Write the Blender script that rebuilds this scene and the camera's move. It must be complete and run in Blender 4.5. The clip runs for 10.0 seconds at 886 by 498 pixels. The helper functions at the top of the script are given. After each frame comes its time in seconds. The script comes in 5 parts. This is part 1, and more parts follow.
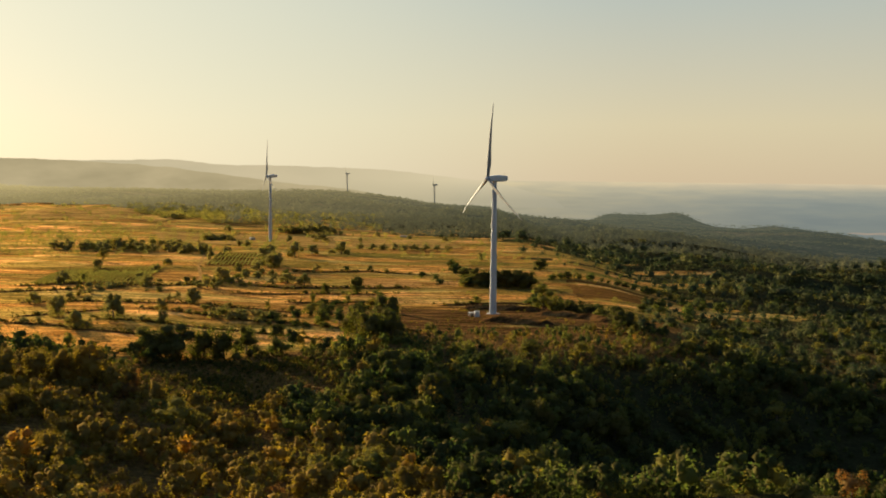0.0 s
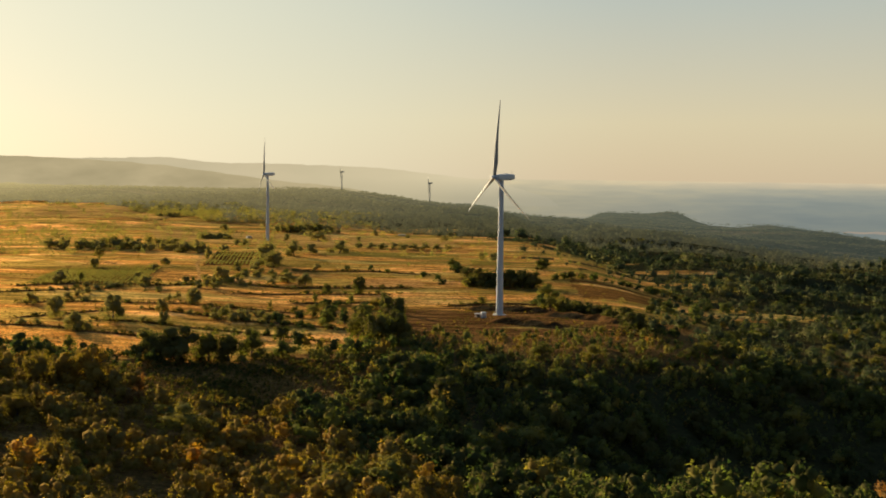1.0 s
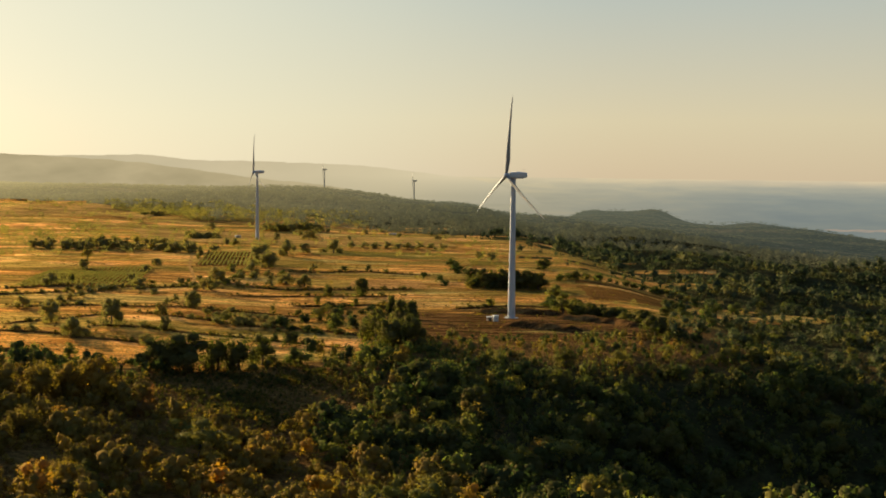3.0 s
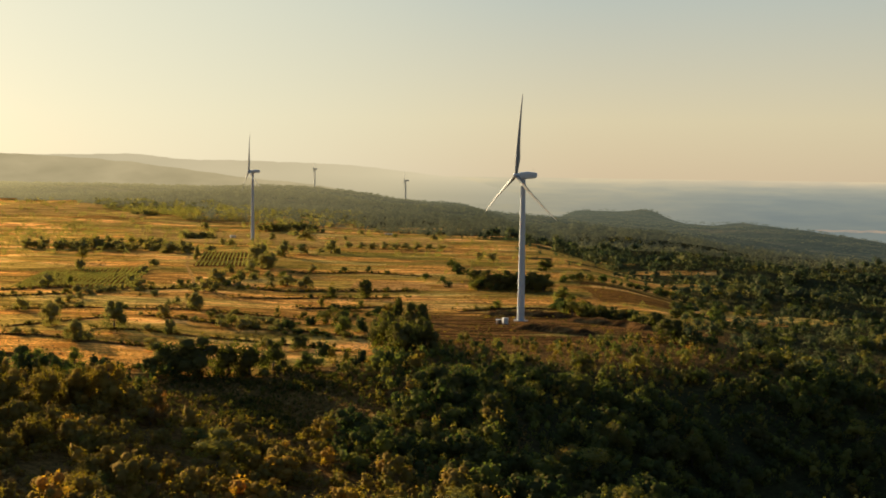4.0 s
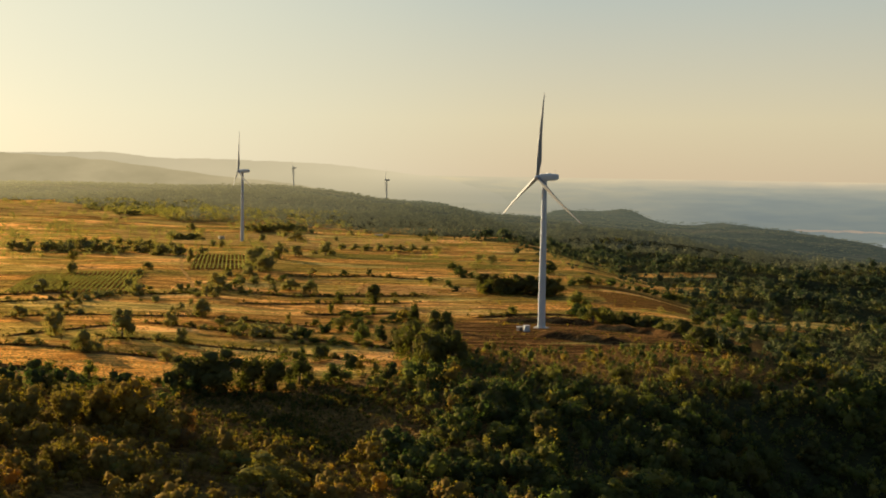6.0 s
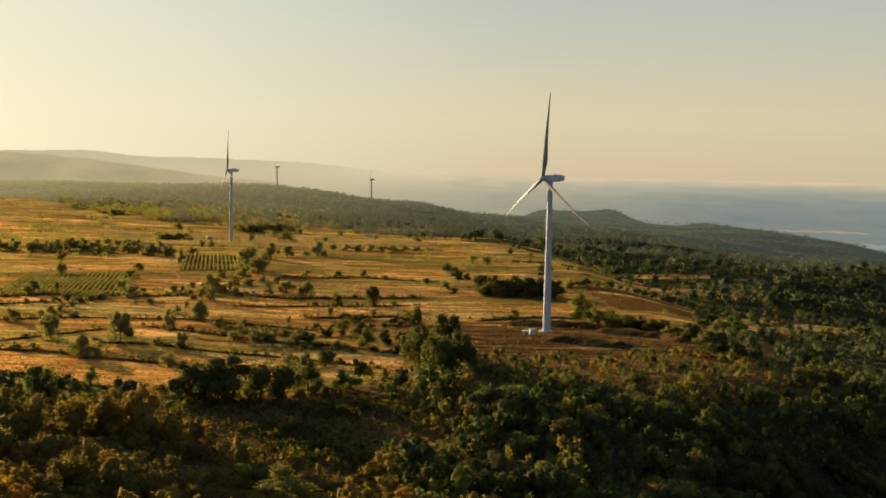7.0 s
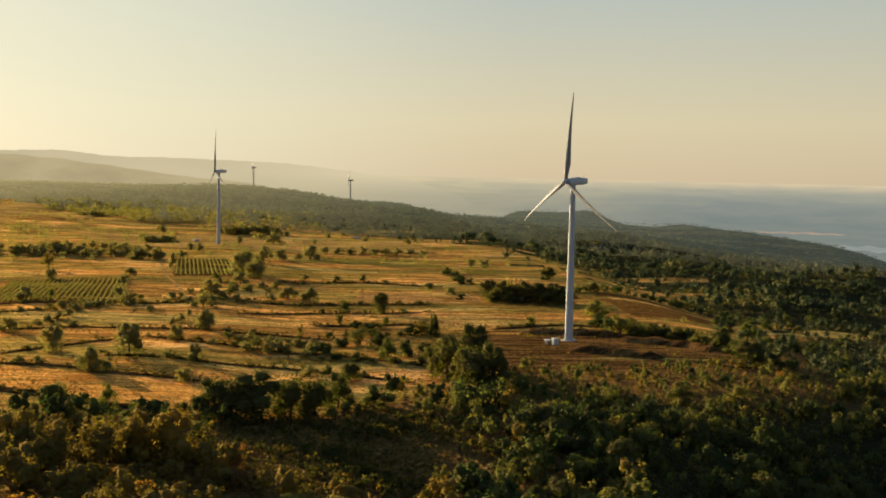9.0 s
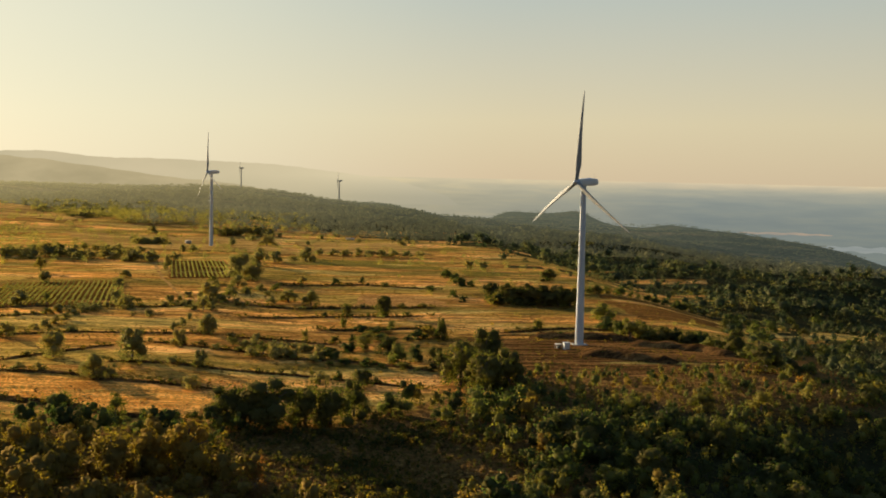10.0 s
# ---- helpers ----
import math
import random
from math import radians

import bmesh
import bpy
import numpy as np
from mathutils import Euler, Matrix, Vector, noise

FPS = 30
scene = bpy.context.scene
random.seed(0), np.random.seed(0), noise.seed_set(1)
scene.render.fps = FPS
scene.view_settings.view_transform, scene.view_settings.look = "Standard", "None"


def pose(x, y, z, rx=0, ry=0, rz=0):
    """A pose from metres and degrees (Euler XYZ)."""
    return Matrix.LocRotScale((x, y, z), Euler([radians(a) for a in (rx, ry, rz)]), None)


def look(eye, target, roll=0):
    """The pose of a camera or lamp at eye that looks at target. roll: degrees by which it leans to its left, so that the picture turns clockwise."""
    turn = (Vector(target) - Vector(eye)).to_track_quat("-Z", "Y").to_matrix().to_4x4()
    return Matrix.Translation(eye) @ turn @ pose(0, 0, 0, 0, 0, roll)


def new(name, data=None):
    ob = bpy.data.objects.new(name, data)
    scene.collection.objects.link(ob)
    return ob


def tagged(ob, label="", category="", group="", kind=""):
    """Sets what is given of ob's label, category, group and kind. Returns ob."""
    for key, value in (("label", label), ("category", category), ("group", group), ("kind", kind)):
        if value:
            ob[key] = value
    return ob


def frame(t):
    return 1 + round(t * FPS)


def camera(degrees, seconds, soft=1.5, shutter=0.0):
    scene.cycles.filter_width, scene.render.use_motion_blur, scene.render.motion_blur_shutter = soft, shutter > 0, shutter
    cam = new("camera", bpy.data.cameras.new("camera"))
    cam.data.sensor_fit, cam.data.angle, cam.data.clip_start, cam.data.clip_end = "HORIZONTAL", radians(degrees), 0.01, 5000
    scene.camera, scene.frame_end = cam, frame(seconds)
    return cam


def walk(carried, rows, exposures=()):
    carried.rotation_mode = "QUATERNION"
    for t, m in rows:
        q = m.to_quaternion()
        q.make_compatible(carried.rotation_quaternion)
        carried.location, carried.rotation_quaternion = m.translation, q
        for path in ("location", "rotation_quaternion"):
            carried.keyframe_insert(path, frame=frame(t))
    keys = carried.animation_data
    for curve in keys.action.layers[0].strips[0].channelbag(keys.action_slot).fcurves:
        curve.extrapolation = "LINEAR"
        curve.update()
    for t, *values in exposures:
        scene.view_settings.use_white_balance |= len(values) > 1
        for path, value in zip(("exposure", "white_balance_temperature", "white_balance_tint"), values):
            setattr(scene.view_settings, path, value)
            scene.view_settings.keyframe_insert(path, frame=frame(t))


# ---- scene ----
cam = camera(44.0, 10.0, soft=1.8)
PATH = [
    (0, (4.859, -2.429, 80.047), (4.844, -0.433, 79.92), 0.6),
    (0.5, (0.745, 3.294, 80.062), (0.738, 5.29, 79.934), 0.6),
    (1, (-3.036, 8.959, 80.16), (-3.037, 10.955, 80.03), 0.7),
    (1.5, (-7.035, 14.704, 80.138), (-7.027, 16.7, 80.008), 0.7),
    (2, (-11.333, 20.473, 80.211), (-11.315, 22.468, 80.08), 0.7),
    (2.5, (-15.906, 26.215, 80.295), (-15.878, 28.21, 80.162), 0.7),
    (4, (-32.174, 44.028, 80.218), (-32.112, 46.022, 80.084), 0.8),
    (4.5, (-38.05, 49.881, 80.428), (-37.978, 51.876, 80.294), 0.9),
    (5, (-44.002, 55.73, 80.731), (-43.919, 57.724, 80.596), 0.9),
    (5.5, (-49.927, 61.73, 81.028), (-49.831, 63.724, 80.893), 0.9),
    (7, (-67.14, 80.255, 81.769), (-66.992, 82.245, 81.633), 1.1),
    (7.5, (-72.737, 86.409, 82.006), (-72.575, 88.398, 81.871), 1.2),
    (8, (-78.129, 92.702, 82.281), (-77.956, 94.69, 82.145), 1.2),
    (8.5, (-83.582, 99.254, 82.391), (-83.395, 101.241, 82.256), 1.2),
    (9, (-89.098, 105.815, 82.318), (-88.897, 107.801, 82.184), 1.2),
    (9.5, (-94.392, 112.363, 82.184), (-94.176, 114.347, 82.051), 1.2),
    (10, (-99.171, 118.58, 82.08), (-98.943, 120.562, 81.948), 1.2),
]
walk(cam, [(t, look(eye, target, roll)) for t, eye, target, roll in PATH],
     exposures=[(0.0, 1.06), (10.0, 1.09)])


# ---- world, sun ----
SUN_AZ, SUN_EL = -37.0, 11.5          # degrees right of north (+y), degrees up
world = bpy.data.worlds.new("world")
scene.world = world
world.use_nodes = True
wn = world.node_tree
sky = wn.nodes.new("ShaderNodeTexSky")
sky.sky_type, sky.sun_disc = "NISHITA", False
sky.sun_elevation, sky.sun_rotation = radians(SUN_EL), radians(SUN_AZ)
sky.altitude, sky.air_density, sky.dust_density, sky.ozone_density = 300.0, 1.0, 1.6, 1.0
# thick golden haze that lies along the horizon and thins out upwards
coord = wn.nodes.new("ShaderNodeTexCoord")
split = wn.nodes.new("ShaderNodeSeparateXYZ")
wn.links.new(coord.outputs["Generated"], split.inputs["Vector"])
haze = wn.nodes.new("ShaderNodeValToRGB")
for k, (p, c) in enumerate([(0.0, (3.1, 2.5, 1.65)), (0.05, (3.24, 2.80, 1.84)), (0.16, (2.30, 2.47, 2.18)), (0.4, (0.68, 1.12, 1.72)), (1.0, (0.42, 0.95, 2.05))]):
    e = haze.color_ramp.elements[k] if k < 2 else haze.color_ramp.elements.new(p)
    e.position, e.color = p, (*c, 1)
wn.links.new(split.outputs["Z"], haze.inputs["Fac"])
veil = wn.nodes.new("ShaderNodeMix")
veil.data_type = "RGBA"
veil.inputs[0].default_value = 0.955
wn.links.new(sky.outputs["Color"], veil.inputs[6])
# the haze is bright towards the sun and dim on the far side of the sky
toward = wn.nodes.new("ShaderNodeVectorMath")
toward.operation = "DOT_PRODUCT"
toward.inputs[1].default_value = (math.sin(radians(SUN_AZ)), math.cos(radians(SUN_AZ)), 0.0)
wn.links.new(coord.outputs["Generated"], toward.inputs[0])
dim = wn.nodes.new("ShaderNodeMapRange")
dim.interpolation_type = "SMOOTHSTEP"
for key, value in (("From Min", -0.75), ("From Max", 0.75), ("To Min", 0.62), ("To Max", 1.0)):
    dim.inputs[key].default_value = value
wn.links.new(toward.outputs["Value"], dim.inputs["Value"])
lit_haze = wn.nodes.new("ShaderNodeVectorMath")
lit_haze.operation = "SCALE"
# round the sun the haze whitens
bright = wn.nodes.new("ShaderNodeMapRange")
bright.interpolation_type = "SMOOTHSTEP"
for key, value in (("From Min", 0.66), ("From Max", 0.99), ("To Min", 0.0), ("To Max", 0.8)):
    bright.inputs[key].default_value = value
wn.links.new(toward.outputs["Value"], bright.inputs["Value"])
glare = wn.nodes.new("ShaderNodeMix")
glare.data_type = "RGBA"
glare.inputs[7].default_value = (3.74, 3.68, 2.78, 1)
wn.links.new(bright.outputs[0], glare.inputs[0])
wn.links.new(haze.outputs["Color"], glare.inputs[6])
wn.links.new(glare.outputs[2], lit_haze.inputs[0])
wn.links.new(dim.outputs[0], lit_haze.inputs["Scale"])
wn.links.new(lit_haze.outputs[0], veil.inputs[7])
background = wn.nodes["Background"]
background.inputs["Strength"].default_value = 0.10
wn.links.new(veil.outputs[2], background.inputs["Color"])

lamp = bpy.data.lights.new("sun", "SUN")
lamp.energy, lamp.angle, lamp.color = 4.7, radians(0.6), (1.0, 0.80, 0.50)
sun = new("sun", lamp)
away = Vector((math.sin(radians(SUN_AZ)) * math.cos(radians(SUN_EL)),
               math.cos(radians(SUN_AZ)) * math.cos(radians(SUN_EL)), math.sin(radians(SUN_EL))))
sun.matrix_world = look(away * 900, (0, 0, 0))


# ---- materials ----
def material(name):
    m = bpy.data.materials.new(name)
    m.use_nodes = True
    nt = m.node_tree
    return m, nt, nt.nodes["Principled BSDF"]


def node(nt, kind, **inputs):
    n = nt.nodes.new(kind)
    for key, value in inputs.items():
        n.inputs[key].default_value = value
    return n


def ramp(nt, source, stops):
    r = nt.nodes.new("ShaderNodeValToRGB")
    while len(r.color_ramp.elements) < len(stops):
        r.color_ramp.elements.new(0.5)
    for e, (p, c) in zip(r.color_ramp.elements, stops):
        e.position, e.color = p, (*c, 1)
    nt.links.new(source, r.inputs["Fac"])
    return r.outputs["Color"]


def place(nt, sx=1.0, sy=1.0, sz=1.0, turn=0.0):
    """World-metre coordinates of the geometry, scaled and turned about z."""
    g = nt.nodes.new("ShaderNodeNewGeometry")
    m = nt.nodes.new("ShaderNodeMapping")
    m.inputs["Scale"].default_value = (sx, sy, sz)
    m.inputs["Rotation"].default_value = (0, 0, radians(turn))
    nt.links.new(g.outputs["Position"], m.inputs["Vector"])
    return m.outputs["Vector"]


def noisy(nt, vector, scale, detail=4.0, rough=0.6):
    n = node(nt, "ShaderNodeTexNoise", Scale=scale, Detail=detail, Roughness=rough)
    nt.links.new(vector, n.inputs["Vector"])
    return n.outputs["Fac"]


def mixed(nt, fac, a, b, blend="MIX"):
    m = nt.nodes.new("ShaderNodeMix")
    m.data_type, m.blend_type = "RGBA", blend
    for socket, value in ((m.inputs[0], fac), (m.inputs[6], a), (m.inputs[7], b)):
        if isinstance(value, (int, float)):
            socket.default_value = value
        elif isinstance(value, tuple):
            socket.default_value = (*value, 1)
        else:
            nt.links.new(value, socket)
    return m.outputs[2]


def bumped(nt, bsdf, height, strength, distance):
    b = node(nt, "ShaderNodeBump", Strength=strength, Distance=distance)
    nt.links.new(height, b.inputs["Height"])
    nt.links.new(b.outputs["Normal"], bsdf.inputs["Normal"])


def glossed(nt, shader, colour, share, rough):
    """Dry straw and waxy leaves throw low light forwards: a share of broad golden gloss."""
    g = node(nt, "ShaderNodeBsdfGlossy", Roughness=rough)
    if isinstance(colour, tuple):
        g.inputs["Color"].default_value = (*colour, 1)
    else:
        nt.links.new(colour, g.inputs["Color"])
    m = node(nt, "ShaderNodeMixShader", Fac=share)
    nt.links.new(shader, m.inputs[1])
    nt.links.new(g.outputs[0], m.inputs[2])
    nt.links.new(m.outputs[0], nt.nodes["Material Output"].inputs["Surface"])


def make_ground():
    m, nt, b = material("dry_grassland")
    wide = noisy(nt, place(nt, 0.006, 0.020, 0.004, 8), 1.0, 4)
    strips = noisy(nt, place(nt, 0.024, 0.085, 0.02, 11), 1.0, 6, 0.68)
    tufts = noisy(nt, place(nt, 0.7, 1.0, 1.0), 0.5, 6, 0.75)
    straw = ramp(nt, strips, [(0.37, (0.150, 0.078, 0.024)), (0.45, (0.240, 0.116, 0.031)), (0.53, (0.38, 0.190, 0.049)), (0.64, (0.54, 0.300, 0.090))])
    green = ramp(nt, strips, [(0.38, (0.100, 0.076, 0.020)), (0.48, (0.190, 0.130, 0.032)), (0.60, (0.31, 0.195, 0.050))])
    patch = ramp(nt, wide, [(0.44, (0, 0, 0)), (0.54, (1, 1, 1))])
    col = mixed(nt, patch, straw, green)
    cells = node(nt, "ShaderNodeTexVoronoi", Scale=1.0, Randomness=0.85)
    nt.links.new(place(nt, 0.011, 0.030, 0.01, 8), cells.inputs["Vector"])
    tone = nt.nodes.new("ShaderNodeSeparateColor")
    nt.links.new(cells.outputs["Color"], tone.inputs[0])
    col = mixed(nt, 0.85, col, ramp(nt, tone.outputs[0], [(0.1, (0.62, 0.66, 0.70)), (0.45, (0.95, 0.95, 0.95)), (0.75, (1.12, 1.18, 1.35)), (0.95, (1.3, 1.42, 1.9))]), "MULTIPLY")
    furrows = noisy(nt, place(nt, 0.10, 0.42, 0.1, 14), 1.0, 5, 0.7)
    col = mixed(nt, 0.4, col, ramp(nt, furrows, [(0.36, (0.42, 0.44, 0.46)), (0.50, (0.95, 0.95, 0.95)), (0.66, (1.28, 1.25, 1.2))]), "MULTIPLY")
    dots = ramp(nt, tufts, [(0.38, (0.25, 0.25, 0.2)), (0.56, (1.1, 1.1, 1.05))])
    col = mixed(nt, 0.8, col, dots, "MULTIPLY")
    nt.links.new(col, b.inputs["Base Color"])
    b.inputs["Roughness"].default_value = 0.95
    b.inputs["Specular IOR Level"].default_value = 0.0
    glossed(nt, b.outputs[0], mixed(nt, 1.0, col, (3.8, 3.35, 2.7), "MULTIPLY"), 0.50, 0.48)
    bumped(nt, b, tufts, 1.0, 1.6)
    return m


def make_woods_floor():
    m, nt, b = material("woods_floor")
    tufts = noisy(nt, place(nt, 0.7, 1.0, 1.0), 0.5, 6, 0.75)
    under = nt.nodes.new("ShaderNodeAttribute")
    under.attribute_name = "shaded_understorey"
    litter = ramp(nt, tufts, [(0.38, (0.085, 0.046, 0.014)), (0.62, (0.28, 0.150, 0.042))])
    # green undergrowth, darkened to paint in shade between the crowns
    shaded_herbs = ramp(nt, tufts, [(0.38, (0.014, 0.020, 0.009)), (0.62, (0.045, 0.048, 0.018))])
    nt.links.new(mixed(nt, under.outputs["Fac"], litter, shaded_herbs), b.inputs["Base Color"])
    b.inputs["Roughness"].default_value = 0.95
    b.inputs["Specular IOR Level"].default_value = 0.0
    glossed(nt, b.outputs[0], (1.0, 0.62, 0.25), 0.02, 0.75)
    bumped(nt, b, tufts, 1.0, 1.6)
    return m


def make_leaves(name, stops, through_colour, share=0.5, sheen=(1.0, 0.88, 0.45), waxy=0.04):
    """Leaf clumps: matt, with light coming through; colour varies from plant to plant and clump to clump."""
    m, nt, b = material(name)
    tint = nt.nodes.new("ShaderNodeAttribute")
    tint.attribute_name = "plant"
    info = nt.nodes.new("ShaderNodeObjectInfo")
    add = nt.nodes.new("ShaderNodeMath")
    add.operation = "ADD"
    nt.links.new(tint.outputs["Fac"], add.inputs[0])
    nt.links.new(info.outputs["Random"], add.inputs[1])
    frac = nt.nodes.new("ShaderNodeMath")
    frac.operation = "FRACT"
    nt.links.new(add.outputs[0], frac.inputs[0])
    col = ramp(nt, frac.outputs[0], stops)
    geo = nt.nodes.new("ShaderNodeNewGeometry")
    clump = ramp(nt, geo.outputs["Random Per Island"], [(0.0, (0.78, 0.78, 0.74)), (1.0, (1.14, 1.12, 1.08))])
    col = mixed(nt, 1.0, col, clump, "MULTIPLY")
    nt.links.new(col, b.inputs["Base Color"])
    b.inputs["Roughness"].default_value = 0.85
    b.inputs["Specular IOR Level"].default_value = 0.0
    tr = nt.nodes.new("ShaderNodeBsdfTranslucent")
    nt.links.new(mixed(nt, 1.0, col, through_colour, "MULTIPLY"), tr.inputs["Color"])
    mix = node(nt, "ShaderNodeMixShader", Fac=share)
    nt.links.new(b.outputs[0], mix.inputs[1])
    nt.links.new(tr.outputs[0], mix.inputs[2])
    glossed(nt, mix.outputs[0], sheen, waxy, 0.75)
    return m


def make_plain(name, colour, rough, metal=0.0, scale=3.0, vary=0.15, bump=0.0):
    m, nt, b = material(name)
    n = noisy(nt, place(nt), scale, 5)
    low = tuple(c * (1 - vary) for c in colour)
    nt.links.new(ramp(nt, n, [(0.3, low), (0.7, colour)]), b.inputs["Base Color"])
    b.inputs["Roughness"].default_value, b.inputs["Metallic"].default_value = rough, metal
    if bump:
        bumped(nt, b, n, bump, 0.05)
    return m


GROUND = make_ground()
WOODS_FLOOR = make_woods_floor()
GREEN = [(0.0, (0.018, 0.032, 0.018)), (0.45, (0.034, 0.049, 0.021)), (0.80, (0.082, 0.094, 0.032)), (0.95, (0.135, 0.125, 0.036)), (1.0, (0.18, 0.095, 0.025))]
WOODS = [(0.0, (0.022, 0.037, 0.025)), (0.50, (0.044, 0.058, 0.031)), (0.84, (0.080, 0.092, 0.042)), (1.0, (0.140, 0.125, 0.046))]
# pale grey-green, lifted to paint in haze over the far woods
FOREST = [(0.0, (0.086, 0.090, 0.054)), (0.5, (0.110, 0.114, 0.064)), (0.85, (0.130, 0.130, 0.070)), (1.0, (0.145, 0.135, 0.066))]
OAKS = [(0.0, (0.034, 0.045, 0.018)), (0.6, (0.056, 0.066, 0.024)), (1.0, (0.084, 0.086, 0.028))]
YELLOWS = [(0.0, (0.10, 0.115, 0.020)), (1.0, (0.17, 0.145, 0.026))]
RUST = [(0.0, (0.13, 0.065, 0.018)), (1.0, (0.20, 0.10, 0.022))]
STRAWS = [(0.0, (0.13, 0.072, 0.020)), (0.6, (0.23, 0.130, 0.034)), (1.0, (0.36, 0.22, 0.060))]
LEAVES = make_leaves("mixed_leaves", GREEN, (2.0, 2.15, 0.75), 0.56, (0.98, 0.80, 0.28), 0.035)
BRUSH_LEAVES = make_leaves("dry_brush_leaves", [(0.0, (0.028, 0.037, 0.015)), (0.6, (0.058, 0.062, 0.020)), (1.0, (0.125, 0.092, 0.022))], (2.1, 1.8, 0.5), 0.46, (1.0, 0.75, 0.32), 0.02)
OAK_LEAVES = make_leaves("oak_leaves", OAKS, (2.2, 2.1, 0.5), 0.52, (1.0, 0.75, 0.30), 0.04)
# brown brush and weeds; on the near slope the brown paints in sun glare
BROWN_GLARE_LEAVES = make_leaves("brown_glare_leaves", [(0.0, (0.076, 0.072, 0.022)), (0.5, (0.118, 0.102, 0.026)), (0.9, (0.170, 0.134, 0.030)), (1.0, (0.23, 0.135, 0.030))], (2.2, 1.85, 0.42), 0.64, (1.0, 0.70, 0.24), 0.08)
YELLOW_LEAVES = make_leaves("yellowing_leaves", YELLOWS, (1.9, 1.7, 0.9))
RUSTY = make_leaves("rusty_leaves", RUST, (1.8, 1.5, 0.9))
STRAW = make_leaves("straw", STRAWS, (1.1, 1.0, 0.9), 0.3)
WOOD_LEAVES = make_leaves("wood_leaves", WOODS, (1.7, 1.8, 1.0), 0.36, (0.98, 0.84, 0.40), 0.03)
# paler olive copy of the leaves, with sun haze painted into the colour
HAZE_LIT_LEAVES = make_leaves("haze_lit_field_leaves", [(0.0, (0.110, 0.112, 0.038)), (0.6, (0.160, 0.148, 0.048)), (1.0, (0.215, 0.180, 0.055))], (2.0, 1.95, 0.9), 0.62, (1.0, 0.78, 0.34), 0.10)
HAY_STRAW = make_leaves("hay_straw", [(0.0, (0.46, 0.27, 0.07)), (1.0, (0.62, 0.40, 0.13))], (1.0, 0.95, 0.8), 0.3)
VINE = make_leaves("vine_leaves", [(0.0, (0.095, 0.100, 0.034)), (1.0, (0.165, 0.150, 0.050))], (2.0, 1.85, 0.9), 0.56)
BARK = make_plain("bark", (0.13, 0.095, 0.065), 0.9, scale=2.0, vary=0.5, bump=0.6)
PAINT = make_plain("turbine_paint", (0.46, 0.50, 0.54), 0.5, scale=0.35, vary=0.07)
# white turbines far off, their backlit shade painted in as grey
SILHOUETTE_PAINT = make_plain("silhouette_grey_paint", (0.24, 0.25, 0.25), 0.7, scale=0.35, vary=0.1)
# darker than the tower: the blades' backlit shade is painted into the colour
BACKLIT_BLADE_PAINT = make_plain("backlit_blade_paint", (0.21, 0.22, 0.22), 0.7, scale=0.5, vary=0.18)
HOUSING = make_plain("housing_paint", (0.60, 0.62, 0.62), 0.45, scale=0.35, vary=0.07)
STEEL = make_plain("galvanised_steel", (0.42, 0.43, 0.44), 0.5, 0.7)
CONCRETE = make_plain("concrete", (0.42, 0.40, 0.36), 0.9, scale=1.5, vary=0.25, bump=0.3)
ROOFING = make_plain("sheet_roofing", (0.46, 0.38, 0.30), 0.45, scale=1.0, vary=0.2)
LIME = make_plain("old_limewash", (0.52, 0.44, 0.35), 0.9, scale=0.8, vary=0.25)
CABINET = make_plain("cabinet_paint", (0.58, 0.58, 0.56), 0.55, scale=1.0, vary=0.1)
DARK = make_plain("dark_metal", (0.05, 0.05, 0.05), 0.5)


# the far woods and ridges, their haze painted in as emission
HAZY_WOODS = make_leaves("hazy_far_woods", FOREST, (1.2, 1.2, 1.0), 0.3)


def paint_haze(m, near, far, least, most):
    """Paints haze into a far surface as emission: thicker with distance, golden towards the sun and grey-green away
    from it.
    """
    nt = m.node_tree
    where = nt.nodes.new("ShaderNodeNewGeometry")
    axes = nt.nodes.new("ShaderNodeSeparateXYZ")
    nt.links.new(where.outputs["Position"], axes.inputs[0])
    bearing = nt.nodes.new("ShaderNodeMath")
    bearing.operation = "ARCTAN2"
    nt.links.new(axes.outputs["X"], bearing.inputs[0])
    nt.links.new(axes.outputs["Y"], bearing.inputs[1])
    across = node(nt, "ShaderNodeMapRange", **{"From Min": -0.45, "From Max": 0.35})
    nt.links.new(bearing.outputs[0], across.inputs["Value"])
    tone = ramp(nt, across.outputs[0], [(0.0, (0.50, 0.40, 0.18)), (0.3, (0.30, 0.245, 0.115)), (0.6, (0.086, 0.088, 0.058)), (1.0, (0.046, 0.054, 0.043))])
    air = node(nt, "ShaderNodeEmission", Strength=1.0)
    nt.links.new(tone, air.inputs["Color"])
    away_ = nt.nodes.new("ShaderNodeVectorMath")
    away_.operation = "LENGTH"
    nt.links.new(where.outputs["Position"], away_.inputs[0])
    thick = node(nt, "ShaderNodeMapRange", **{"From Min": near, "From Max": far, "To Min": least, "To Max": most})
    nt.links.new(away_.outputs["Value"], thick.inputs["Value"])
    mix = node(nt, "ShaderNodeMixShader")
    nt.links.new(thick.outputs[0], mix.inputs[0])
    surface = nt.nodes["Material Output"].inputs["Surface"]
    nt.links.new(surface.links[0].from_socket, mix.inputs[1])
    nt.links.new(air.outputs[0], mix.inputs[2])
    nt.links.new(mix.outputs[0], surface)


